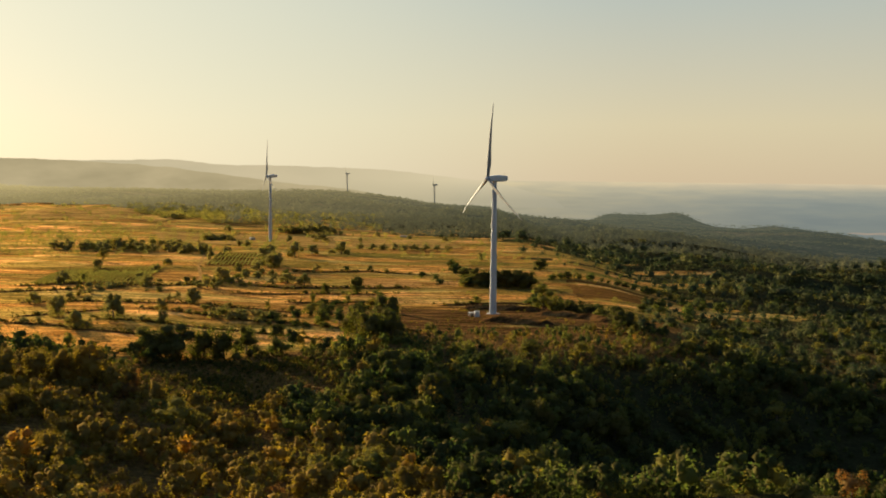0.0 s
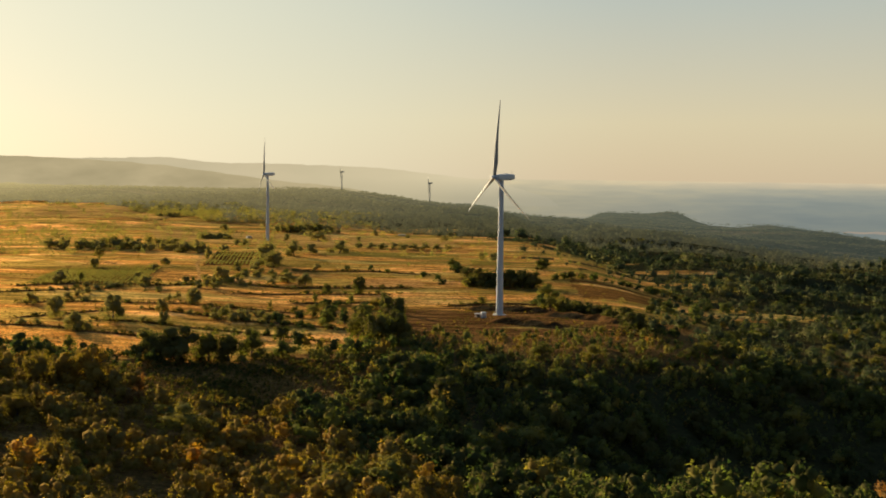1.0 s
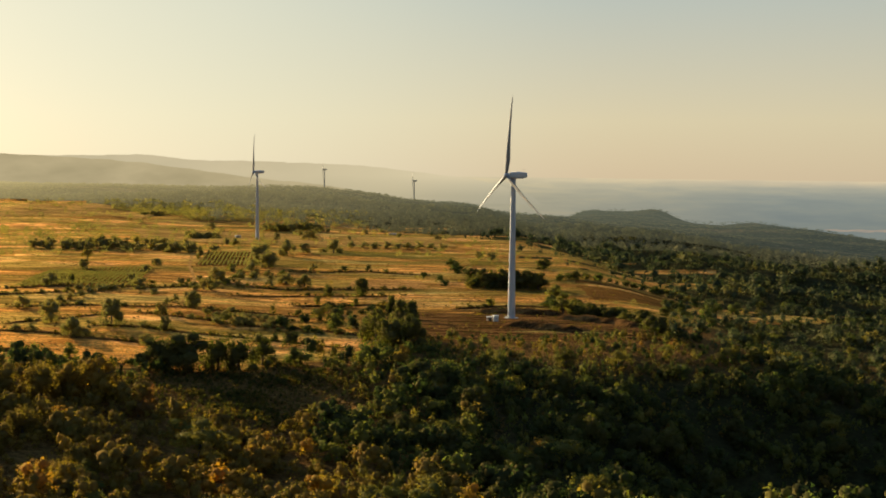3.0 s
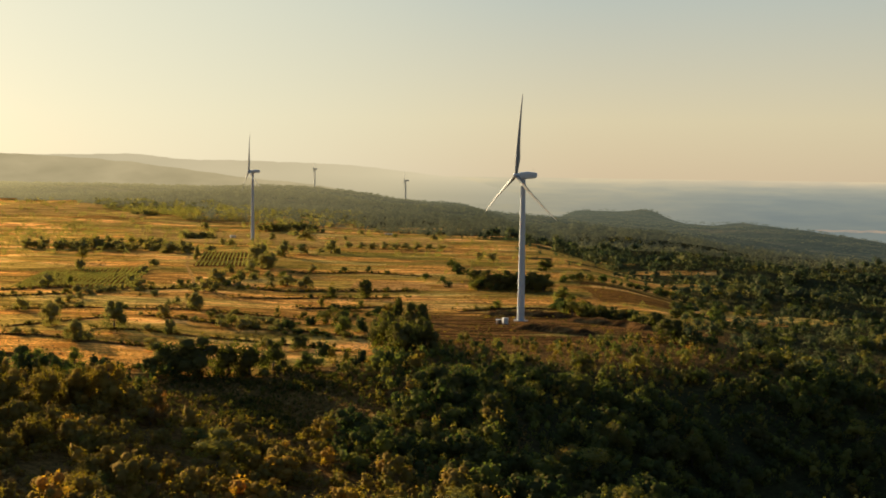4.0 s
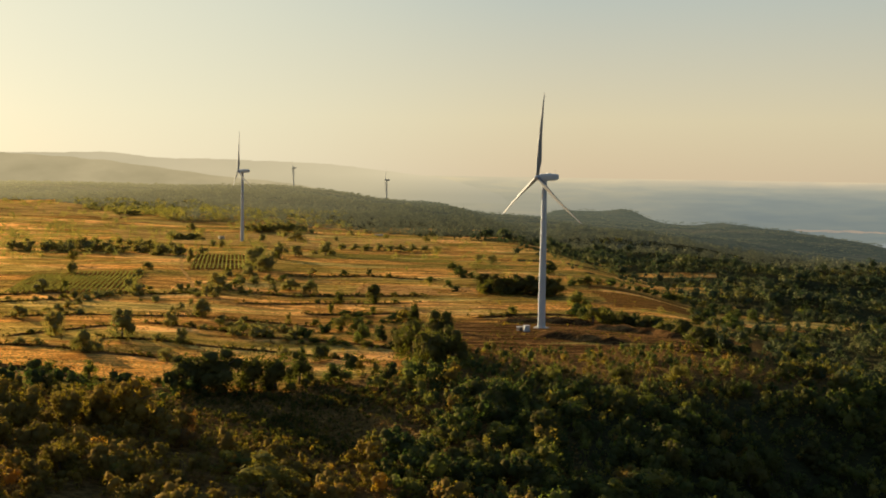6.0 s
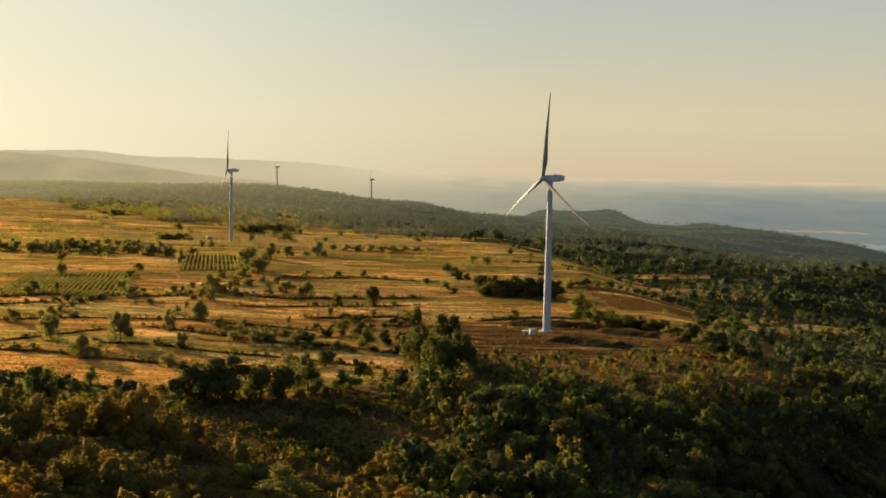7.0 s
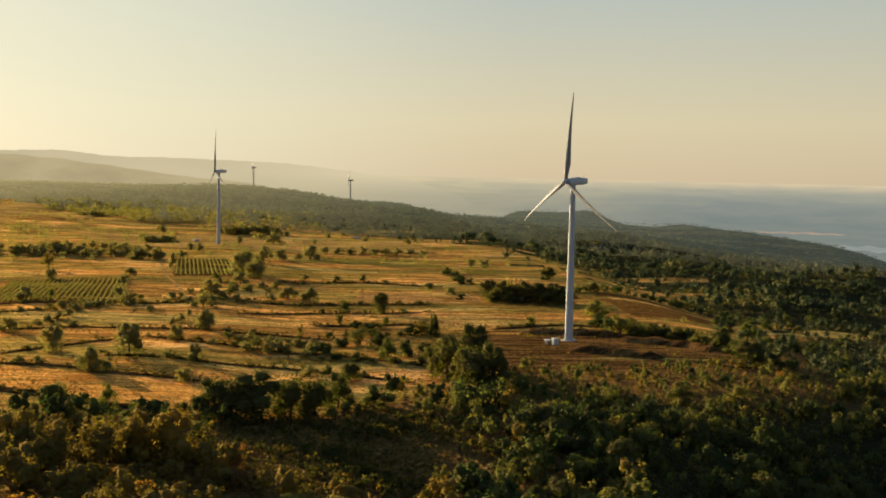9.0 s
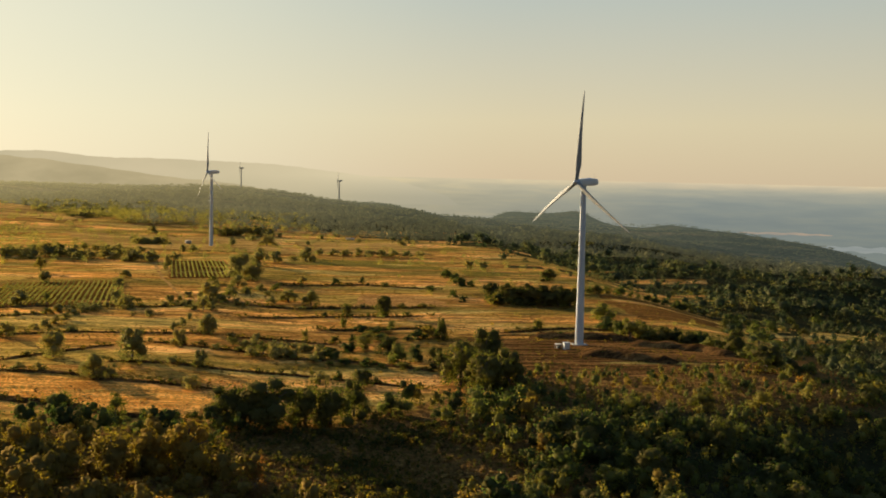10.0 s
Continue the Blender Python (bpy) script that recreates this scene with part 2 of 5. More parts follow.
def make_far_land():
    m, nt, b = material("hazy_far_land")
    wide = noisy(nt, place(nt, 0.006, 0.014, 0.01, 12), 1.0, 4, 0.6)
    fine = noisy(nt, place(nt, 0.05, 0.06, 0.06), 1.0, 5, 0.7)
    col = ramp(nt, wide, [(0.38, (0.030, 0.036, 0.020)), (0.50, (0.070, 0.070, 0.036)), (0.60, (0.13, 0.105, 0.050)), (0.68, (0.26, 0.18, 0.085))])
    col = mixed(nt, 0.8, col, ramp(nt, fine, [(0.38, (0.35, 0.36, 0.36)), (0.60, (1.2, 1.2, 1.15))]), "MULTIPLY")
    nt.links.new(col, b.inputs["Base Color"])
    b.inputs["Roughness"].default_value, b.inputs["Specular IOR Level"].default_value = 0.95, 0.0
    bumped(nt, b, fine, 1.0, 6.0)
    return m


FAR_LAND = make_far_land()
paint_haze(FAR_LAND, 1350.0, 4100.0, 0.05, 0.74)
paint_haze(HAZY_WOODS, 1350.0, 4100.0, 0.05, 0.74)


# ---- terrain ----
def ss(a, b, v):
    t = np.clip((v - a) / (b - a), 0.0, 1.0)
    return t * t * (3 - 2 * t)


def bell(x, y, cx, cy, sx, sy):
    return np.exp(-((x - cx) / sx) ** 2 - ((y - cy) / sy) ** 2)


def waves(x, y, size, seed):
    """Smooth rolling noise, about -1 to 1."""
    r = np.random.RandomState(seed)
    z = 0.0
    for k in range(7):
        a, p = r.uniform(0, math.pi), r.uniform(0, 6.28)
        f = 6.28 / (size * r.uniform(0.6, 1.6))
        z = z + np.sin((x * math.cos(a) + y * math.sin(a)) * f + p + 0.8 * np.sin(y * f * 0.7 + k))
    return z / 4.0


def land(x, y):
    """Height of the ground."""
    x, y = np.asarray(x, float), np.asarray(y, float)
    r = np.hypot(x, y)
    z = 0.5 - 20 * ss(100, 215, x) - 25 * ss(230, 520, x)
    z = z - 9 * ss(470, 330, y) * ss(-190, -50, x)
    z = z - 44 * bell(x, y, 130, 395, 90, 76) + 14 * bell(x, y, 95, 258, 80, 42)
    z = z + 4.0 * ss(-60, -220, x)
    rise = ss(1400, 2900, y)
    z = z + rise * np.clip(12 - 0.075 * x, -30, 40) * ss(900, -200, x)
    z = z + 5 * bell(x, y, -760, 2300, 420, 380) - 36 * ss(450, 1000, x) * ss(1800, 2800, y)
    fold = np.sin((y + 0.35 * x + 40 * waves(x, y, 320, 6)) * 6.283 / 255)
    z = z + (7.5 + 3.0 * ss(2300, 1700, y)) * fold * ss(150, 330, x) * ss(720, 1150, y)
    z = z + ss(900, 2200, r) * 7 * waves(x, y, 520, 4) + 0.8 * waves(x, y, 90, 9) * ss(150, 500, r)
    z = z - 260 * ss(3650 + 300 * ss(300, 600, x), 4380, r) - 120 * ss(1120, 1740, x)
    z = z - 0.085 * np.clip(x - 430, 0, 700) * ss(1300, 1900, y) * ss(3000, 2300, y)
    z = z + 8 * np.sin((y + 0.45 * x + 60 * waves(x, y, 500, 46)) * 6.283 / 410) * ss(250, 480, x) * ss(1900, 2250, y) * ss(3050, 2750, y)
    z = z + 9 * bell(x, y, 430, 2072, 130, 170) + 8 * bell(x, y, -430, 1800, 260, 260)
    z = z - 15 * ss(2900, 3350, y) * ss(560, 300, x)
    z = z + 37 * bell(x, y, 812, 4010, 62, 190) + 22 * bell(x, y, 720, 4010, 210, 210) + 9 * bell(x, y, 1130, 3960, 60, 150) + 16 * bell(x, y, 1000, 3150, 170, 250)
    return z


def right_edge(y):
    """Where the fields end and the woods begin, east."""
    return np.interp(y, [500, 570, 640, 690, 740, 800, 850, 890, 1000, 1060, 1120, 1170, 1263, 1302, 1388, 1500, 1650, 1950], [80, 105, 122, 122, 142, 172, 182, 150, 112, 150, 84, 78, 92, 60, 25, -40, -110, -400])


def front_edge(x):
    """Where the fields end and the scrub begins, south."""
    return np.interp(x, [-400, -222, -140, -113, -85, -60, -40, -8, 34, 93, 130], [430, 455, 466, 468, 476, 503, 535, 572, 568, 576, 640])


def in_field(x, y):
    w = 7 * waves(x, y, 60, 3)
    e = w + ss(850, 1150, y) * 32 * waves(x, y * 1.8, 150, 13)
    return (y > front_edge(x) + w) & (x < right_edge(y) + e) & (y < np.interp(x, [-1200, -700, -620, -490, -400, -318, -206, -125, -49], [2050, 2050, 2000, 1800, 1690, 1610, 1560, 1590, 1510]) + 24 * waves(x, y, 120, 5))


def apron(x, y):
    """The grassy apron below the turbine."""
    return 0.95 * bell(x, y, 42, 530, 100, 66) + 0.15 * waves(x, y, 40, 12)


def slope_clearing(x, y):
    """The brown clearing on the slope below the oaks, and the apron."""
    return np.maximum(1.25 * bell(x, y, -82, 432, 44, 46) + 0.15 * waves(x, y, 40, 12), apron(x, y))


def brown_field(x, y):
    """Below 1 outside the brown field on the edge of the woods, 1 or more within it."""
    u, v = (x - 122) * 0.92 - (y - 800) * 0.38, (x - 122) * 0.38 + (y - 800) * 0.92
    return 2.0 * bell(u, v, 0, 0, 62, 92)


def glade(x, y):
    """Narrow strips of dry grass left open in the woods beside the fields."""
    d = x - right_edge(y)
    return (waves(x * 0.35, y * 2.0, 130, 61) - 0.5 * ss(90, 330, d) > 0.38) & (d > 15) & (y > 790) & (y < 1750)


def ground_sheet():
    angles = np.concatenate([np.linspace(-180, -40, 50, False), np.linspace(-40, 40, 330, False), np.linspace(40, 180, 50, False)])
    rings = np.concatenate([[0.01], np.geomspace(40, 4900, 230)])
    a, r = np.meshgrid(np.radians(angles), rings)
    x, y = r * np.sin(a), r * np.cos(a)
    z = land(x, y)
    n, k = len(angles), len(rings)
    co = np.stack([x, y, z], -1).reshape(-1, 3)
    i, j = np.meshgrid(np.arange(k - 1), np.arange(n), indexing="ij")
    j2 = (j + 1) % n
    faces = np.stack([i * n + j, i * n + j2, (i + 1) * n + j2, (i + 1) * n + j], -1).reshape(-1, 4)
    faces = faces[:, ::-1]
    me = bpy.data.meshes.new("ground")
    me.from_pydata(co.tolist(), [], faces.tolist())
    me.shade_smooth()
    me.materials.append(GROUND)
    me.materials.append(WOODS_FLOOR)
    me.materials.append(FAR_LAND)
    mid = co[faces].mean(axis=1)
    mx, my = mid[:, 0], mid[:, 1]
    meadow = in_field(mx, my) | ((my > 660) & (my < 1750) & (mx < right_edge(my) + 45 + 55 * waves(mx * 0.6, my * 1.6, 90, 26))) | (brown_field(mx, my) > 0.9) | glade(mx, my)
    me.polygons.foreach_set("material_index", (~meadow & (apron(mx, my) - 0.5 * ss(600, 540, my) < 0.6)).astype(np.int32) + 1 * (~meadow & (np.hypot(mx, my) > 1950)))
    # 1 under the woods and on the right slope, where floor shade is painted
    green = me.attributes.new("shaded_understorey", "FLOAT", "POINT")
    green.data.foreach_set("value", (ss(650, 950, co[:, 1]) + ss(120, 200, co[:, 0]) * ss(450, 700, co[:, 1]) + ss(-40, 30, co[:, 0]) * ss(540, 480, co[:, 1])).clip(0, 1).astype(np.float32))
    ob = new("ground", me)
    return tagged(ob, "dry golden grassland and fields on a gentle plateau", "ground", kind="structure")


ground_sheet()


# ---- helpers for things ----
def part(name, bm, mat, parent=None, label=""):
    me = bpy.data.meshes.new(name)
    bm.to_mesh(me)
    bm.free()
    me.materials.append(mat)
    ob = new(name, me)
    ob.parent = parent
    return tagged(ob, label) if label else ob


def lathe(profile, sides=32, axis="z"):
    """A closed turned body from (radius, height) pairs."""
    bm = bmesh.new()
    rings = []
    for r, h in profile:
        ring = []
        for k in range(sides):
            a = 2 * math.pi * k / sides
            p = (r * math.cos(a), r * math.sin(a), h)
            ring.append(bm.verts.new(p))
        rings.append(ring)
    for lo, hi in zip(rings, rings[1:]):
        for k in range(sides):
            f = bm.faces.new((lo[k], lo[(k + 1) % sides], hi[(k + 1) % sides], hi[k]))
            f.smooth = True
    bm.faces.new(rings[0][::-1])
    bm.faces.new(rings[-1])
    return bm


def box(sx, sy, sz, at=(0, 0, 0), bevel=0.0, bm=None):
    """A box that stands on at, bevelled."""
    bm = bm or bmesh.new()
    made = bmesh.ops.create_cube(bm, size=1.0)["verts"]
    for v in made:
        v.co = Vector((v.co.x * sx + at[0], v.co.y * sy + at[1], (v.co.z + 0.5) * sz + at[2]))
    if bevel:
        edges = list({e for v in made for e in v.link_edges})
        bmesh.ops.bevel(bm, geom=edges, offset=bevel, segments=2, affect="EDGES", profile=0.5)
    return bm


# ---- wind turbines ----
HUB = 80.0
BLADE = 44.5


def blade_mesh():
    """One blade along +z from the rotor's axis, chord along x, thickness along y, with twist and taper."""
    bm = bmesh.new()
    rings = []
    stations = [(0.9, 1.9, 1.0, 12), (2.2, 1.9, 1.0, 12), (4.5, 2.3, 0.75, 12), (8.5, 3.35, 0.34, 11), (13, 3.0, 0.26, 8), (20, 2.35, 0.22, 5),
                (28, 1.75, 0.19, 3), (36, 1.2, 0.17, 1), (41.5, 0.75, 0.16, 0), (43.8, 0.4, 0.15, -1), (BLADE, 0.12, 0.15, -1)]
    for z, chord, thick, twist in stations:
        ring = []
        for k in range(16):
            a = 2 * math.pi * k / 16
            u, v = math.cos(a), math.sin(a)
            flat = 1 - min(1, (thick - 0.15) / 0.85)
            x = chord * (u * 0.5 + 0.18 * flat)
            y = chord * thick * 0.5 * v * (1 - 0.45 * flat * u)
            c, s = math.cos(radians(twist)), math.sin(radians(twist))
            ring.append(bm.verts.new((x * c - y * s, x * s + y * c + 0.0013 * z * z, z)))
        rings.append(ring)
    for lo, hi in zip(rings, rings[1:]):
        for k in range(16):
            f = bm.faces.new((lo[k], lo[(k + 1) % 16], hi[(k + 1) % 16], hi[k]))
            f.smooth = True
    bm.faces.new(rings[0][::-1])
    bm.faces.new(rings[-1])
    return bm


def nacelle_mesh():
    """The housing on the tower, long axis along y, rotor at -y."""
    bm = bmesh.new()
    sections = [(-3.1, 1.35, 1.35, 0.0), (-2.6, 1.75, 1.7, 0.0), (0.5, 1.95, 1.9, 0.05), (5.2, 1.9, 1.8, 0.15), (7.6, 1.65, 1.45, 0.3), (8.1, 1.3, 1.1, 0.35)]
    rings = []
    for y, w, h, lift in sections:
        ring = []
        for k in range(24):
            a = 2 * math.pi * k / 24
            u, v = math.cos(a), math.sin(a)
            e = 0.38
            ring.append(bm.verts.new((w * math.copysign(abs(u) ** e, u), y, lift + h * math.copysign(abs(v) ** e, v))))
        rings.append(ring)
    for lo, hi in zip(rings, rings[1:]):
        for k in range(24):
            f = bm.faces.new((lo[k], hi[k], hi[(k + 1) % 24], lo[(k + 1) % 24]))
            f.smooth = True
    bm.faces.new(rings[0])
    bm.faces.new(rings[-1][::-1])
    return bm


def wind_turbine(x, y, z, turn, phase, label, paint=None):
    """turn: the rotor faces -y turned by that many degrees about z; phase: degrees clockwise, seen from in front."""
    paint = paint or PAINT
    top = new("wind_turbine")
    top.matrix_world = pose(x, y, z, 0, 0, turn)
    tagged(top, label, "wind turbine", "wind turbines")
    part("foundation", lathe([(4.2, -1.2), (4.2, 0.12), (3.6, 0.3), (2.6, 0.34)], 40), CONCRETE, top, "round concrete footing")
    rings = [(2.15, 0.3), (2.15, 0.5)]
    for a, b in ((0.5, 20), (20, 49), (49, HUB - 2.1)):
        for h in (a + 0.06, a + 0.5, b - 0.5, b - 0.06):
            rings.append((2.1 - 0.85 * h / HUB, h))
        if b < 70:
            rings += [(2.1 - 0.85 * b / HUB + 0.025, b - 0.05), (2.1 - 0.85 * b / HUB + 0.025, b + 0.05)]
    rings += [(1.35, HUB - 2.0), (1.35, HUB - 1.6)]
    tower = part("tower", lathe(rings, 40), paint, top, "tapered white steel tube")
    door = part("door", box(0.95, 0.12, 2.1, (0, -2.12, 1.6), 0.03), STEEL, tower, "grey steel door")
    steps = bmesh.new()
    for k in range(6):
        box(1.2, 0.28, 0.06, (0, -2.35 - 0.28 * (5 - k), 0.3 + 0.2 * (k + 1)), 0, steps)
    for sx in (-0.6, 0.6):
        box(0.05, 1.7, 0.1, (sx, -3.0, 0.75), 0, steps)
    part("entrance_steps", steps, STEEL, top)
    nac = part("nacelle", nacelle_mesh(), HOUSING if paint is PAINT else paint, top, "white rounded machine housing")
    nac.location = (0, 0, HUB)
    mast = lathe([(0.05, 0), (0.04, 2.2)], 8)
    box(0.9, 0.06, 0.06, (0, 0, 1.9), 0, mast)
    mast_ob = part("wind_sensor", mast, DARK, nac)
    mast_ob.location = (0, 6.6, 1.8)
    part("roof_hatch", box(1.6, 2.2, 0.35, (0, 2.6, 1.85), 0.1), paint, nac)
    spin = part("spinner", lathe([(1.45, 0.0), (1.55, 0.5), (1.5, 1.3), (1.3, 2.1), (0.9, 2.8), (0.4, 3.2), (0.05, 3.3)], 32), paint, top, "white rounded rotor nose")
    spin.matrix_local = pose(0, -3.15, HUB, 90, 0, 0)
    for k in range(3):
        bl = part("blade", blade_mesh(), BACKLIT_BLADE_PAINT if paint is PAINT else paint, top, "long tapered pale grey blade")
        bl.matrix_local = pose(0, -4.5, HUB) @ pose(0, 0, 0, 0, phase + 120 * k, 0) @ pose(0, 0, 0, 0, 0, 12)
    return top


FACING = -65.0
T1 = (30.0, 644.7)
wind_turbine(*T1, float(land(*T1)), FACING, 2, "white three-bladed wind turbine on a dry grass field")
T2 = (-211.3, 1303.6)
wind_turbine(*T2, float(land(*T2)) - 1.2, FACING, -5, "white three-bladed wind turbine beside a vineyard")
T3 = (-336.5, 3582.6)
wind_turbine(*T3, 14.8, FACING - 24, 58, "distant wind turbine darkened like a silhouette on a wooded ridge", SILHOUETTE_PAINT)
T4 = (-43.0, 3047.6)
wind_turbine(*T4, -15.8, FACING - 24, 52, "distant wind turbine darkened like a silhouette behind a wooded ridge", SILHOUETTE_PAINT)


# ---- plants ----
def ball_sides():
    """The twenty faces of a small round body, as unit directions (20, 3, 3)."""
    g = (1 + 5 ** 0.5) / 2
    v = np.array([(-1, g, 0), (1, g, 0), (-1, -g, 0), (1, -g, 0), (0, -1, g), (0, 1, g), (0, -1, -g), (0, 1, -g), (g, 0, -1), (g, 0, 1), (-g, 0, -1), (-g, 0, 1)])
    near = np.linalg.norm(v[:, None] - v[None], axis=2) < 2.1
    out = []
    for i in range(12):
        for j in range(i + 1, 12):
            for k in range(j + 1, 12):
                if near[i, j] and near[j, k] and near[i, k]:
                    out.append([i, j, k] if np.dot(np.cross(v[j] - v[i], v[k] - v[i]), v[i]) > 0 else [i, k, j])
    return v[np.array(out)] / np.linalg.norm(v[0])


ROUND = ball_sides()


def unit(a):
    return a / np.linalg.norm(a, axis=-1, keepdims=True)


def crown_cloud(seed, count, size, lobes=7, flat=1.0, base=0.0, body=20, fine=1.0, wide=0.41, whole=0.35):
    """Leaf sprays over the lumps of a crown of unit height and width: corners (n, 3, 3) and soft normals (n, 3, 3)."""
    count, size = 2 * count, 0.78 * size
    r = np.random.RandomState(seed)
    middle = np.array([0.0, 0.0, base + (1 - base) * 0.42])
    mids, rad = [(0.0, 0.0, base + (1 - base) * 0.50)], [0.28]
    for k in range(lobes - 1):
        a = 2.4 * k + r.uniform(-0.4, 0.4)
        h = 0.10 + 0.69 * ((k * 0.7549 + r.uniform(-0.1, 0.1)) % 1.0)
        q = wide * math.sqrt(max(0.0, 1 - ((h - 0.25) / 0.60) ** 2)) * r.uniform(0.55, 1.0)
        mids.append((q * math.cos(a), q * math.sin(a), base + (1 - base) * h))
        rad.append((0.22 - 0.07 * h) * r.uniform(0.75, 1.1) * fine)
    mids, rad = np.array(mids), np.array(rad)
    pick = r.choice(lobes, count, p=rad ** 2 / (rad ** 2).sum())
    d = unit(r.normal(size=(count, 3)))
    p = mids[pick] + d * (rad[pick] * r.uniform(0.55, 1.10, count) ** 0.7)[:, None] * np.array([1, 1, (1 - base) * flat])
    p[:, 2] = np.maximum(p[:, 2], base + 0.25 * np.abs(p[:, 2] - base) * r.rand(count))
    n = unit(d + np.array([0, 0, 0.30]) + r.normal(scale=0.30, size=(count, 3)))
    u = unit(np.cross(n, r.normal(size=(count, 3))))
    v = np.cross(n, u)
    s = (size * r.uniform(0.6, 1.3, count))[:, None]
    thin = r.uniform(0.6, 1.0, (count, 1))
    leaves = np.stack([p + u * s * 1.1, p - u * s * 0.5 + v * s * 0.87 * thin, p - u * s * 0.5 - v * s * 0.87 * thin], 1)
    soft = unit((1.1 - whole) * d + whole * unit(p - middle) + np.array([0, 0, 0.22]) + r.normal(scale=0.28 * (1.07 - whole), size=(count, 3)))
    co, no = [leaves], [np.repeat(soft[:, None], 3, 1)]
    for m, q in zip(mids[:body], rad[:body]):
        bumps = 1 + 0.16 * np.sin(ROUND @ r.normal(scale=5.0, size=(3, 1)) + r.uniform(0, 6))
        co.append(m + ROUND * bumps * (q * 0.68) * np.array([1, 1, (1 - base) * flat]))
        no.append(unit((1.1 - whole) * ROUND + whole * unit(m + ROUND * q - middle) + np.array([0, 0, 0.22])))
    co, no = np.concatenate(co), np.concatenate(no)
    co[:, :, 2] = np.maximum(co[:, :, 2], base * 0.7)
    return co, no


def cloud_mesh(name, quads, mat, plant=None, normals=None):
    q = quads.reshape(-1, 3)
    me = bpy.data.meshes.new(name)
    n, k = quads.shape[:2]
    me.vertices.add(k * n)
    me.vertices.foreach_set("co", q.astype(np.float32).ravel())
    me.loops.add(k * n)
    me.loops.foreach_set("vertex_index", np.arange(k * n, dtype=np.int32))
    me.polygons.add(n)
    me.polygons.foreach_set("loop_start", np.arange(0, k * n, k, dtype=np.int32))
    me.update(calc_edges=True)
    me.materials.append(mat)
    if normals is not None:
        me.attributes.new("custom_normal", "FLOAT_VECTOR", "POINT").data.foreach_set("vector", normals.astype(np.float32).ravel())
    if plant is not None:
        at = me.attributes.new("plant", "FLOAT", "FACE")
        at.data.foreach_set("value", plant.astype(np.float32))
    return me


def scatter(name, mat, spots, templates, label, category):
    """One joined mass of plants. spots: x, y, height, width, tone, turn."""
    out, soft, tones = [], [], []
    r = np.random.RandomState(len(spots))
    which = r.randint(0, len(templates), len(spots))
    z = land(spots[:, 0], spots[:, 1])
    for k, (t, lean) in enumerate(templates):
        s = spots[which == k]
        if not len(s):
            continue
        zz = z[which == k]
        c, sn = np.cos(s[:, 5]), np.sin(s[:, 5])
        qx = t[None, :, :, 0] * s[:, 3, None, None]
        qy = t[None, :, :, 1] * s[:, 3, None, None]
        qz = t[None, :, :, 2] * s[:, 2, None, None]
        X = qx * c[:, None, None] - qy * sn[:, None, None] + s[:, 0, None, None]
        Y = qx * sn[:, None, None] + qy * c[:, None, None] + s[:, 1, None, None]
        Z = qz + zz[:, None, None]
        out.append(np.stack([X, Y, Z], -1).reshape(-1, 3, 3))
        nx = lean[None, :, :, 0] * c[:, None, None] - lean[None, :, :, 1] * sn[:, None, None]
        ny = lean[None, :, :, 0] * sn[:, None, None] + lean[None, :, :, 1] * c[:, None, None]
        soft.append(np.stack([nx, ny, np.broadcast_to(lean[None, :, :, 2], nx.shape)], -1).reshape(-1, 3, 3))
        tones.append(np.repeat(s[:, 4], len(t)))
    ob = new(name, cloud_mesh(name, np.concatenate(out), mat, np.concatenate(tones), np.concatenate(soft)))
    return tagged(ob, label, category, kind="stuff")


def trunk_mesh(seed):
    """A tapered trunk with limbs, unit height."""
    r = random.Random(seed)
    bm = bmesh.new()

    def limb(a, b, ra, rb, sides=6):
        a, b = Vector(a), Vector(b)
        q = (b - a).to_track_quat("Z", "Y")
        rings = []
        for p, rad in ((a, ra), (a.lerp(b, 0.5) + Vector((r.uniform(-0.02, 0.02), r.uniform(-0.02, 0.02), 0)), (ra + rb) / 2), (b, rb)):
            rings.append([bm.verts.new(p + q @ Vector((rad * math.cos(6.2832 * k / sides), rad * math.sin(6.2832 * k / sides), 0))) for k in range(sides)])
        for lo, hi in zip(rings, rings[1:]):
            for k in range(sides):
                bm.faces.new((lo[k], lo[(k + 1) % sides], hi[(k + 1) % sides], hi[k])).smooth = True

    limb((0, 0, -0.05), (0.01, 0.01, 0.36), 0.034, 0.024)
    limb((0.01, 0.01, 0.34), (0.03, -0.02, 0.72), 0.024, 0.008)
    for k in range(6):
        a = 6.2832 * k / 6 + r.uniform(-0.4, 0.4)
        h = r.uniform(0.22, 0.46)
        q = r.uniform(0.18, 0.32)
        limb((0.01, 0.01, h), (q * math.cos(a), q * math.sin(a), h + r.uniform(0.12, 0.3)), 0.014, 0.004, 5)
    me = bpy.data.meshes.new("trunk")
    bm.to_mesh(me)
    bm.free()
    me.materials.append(BARK)
    return me


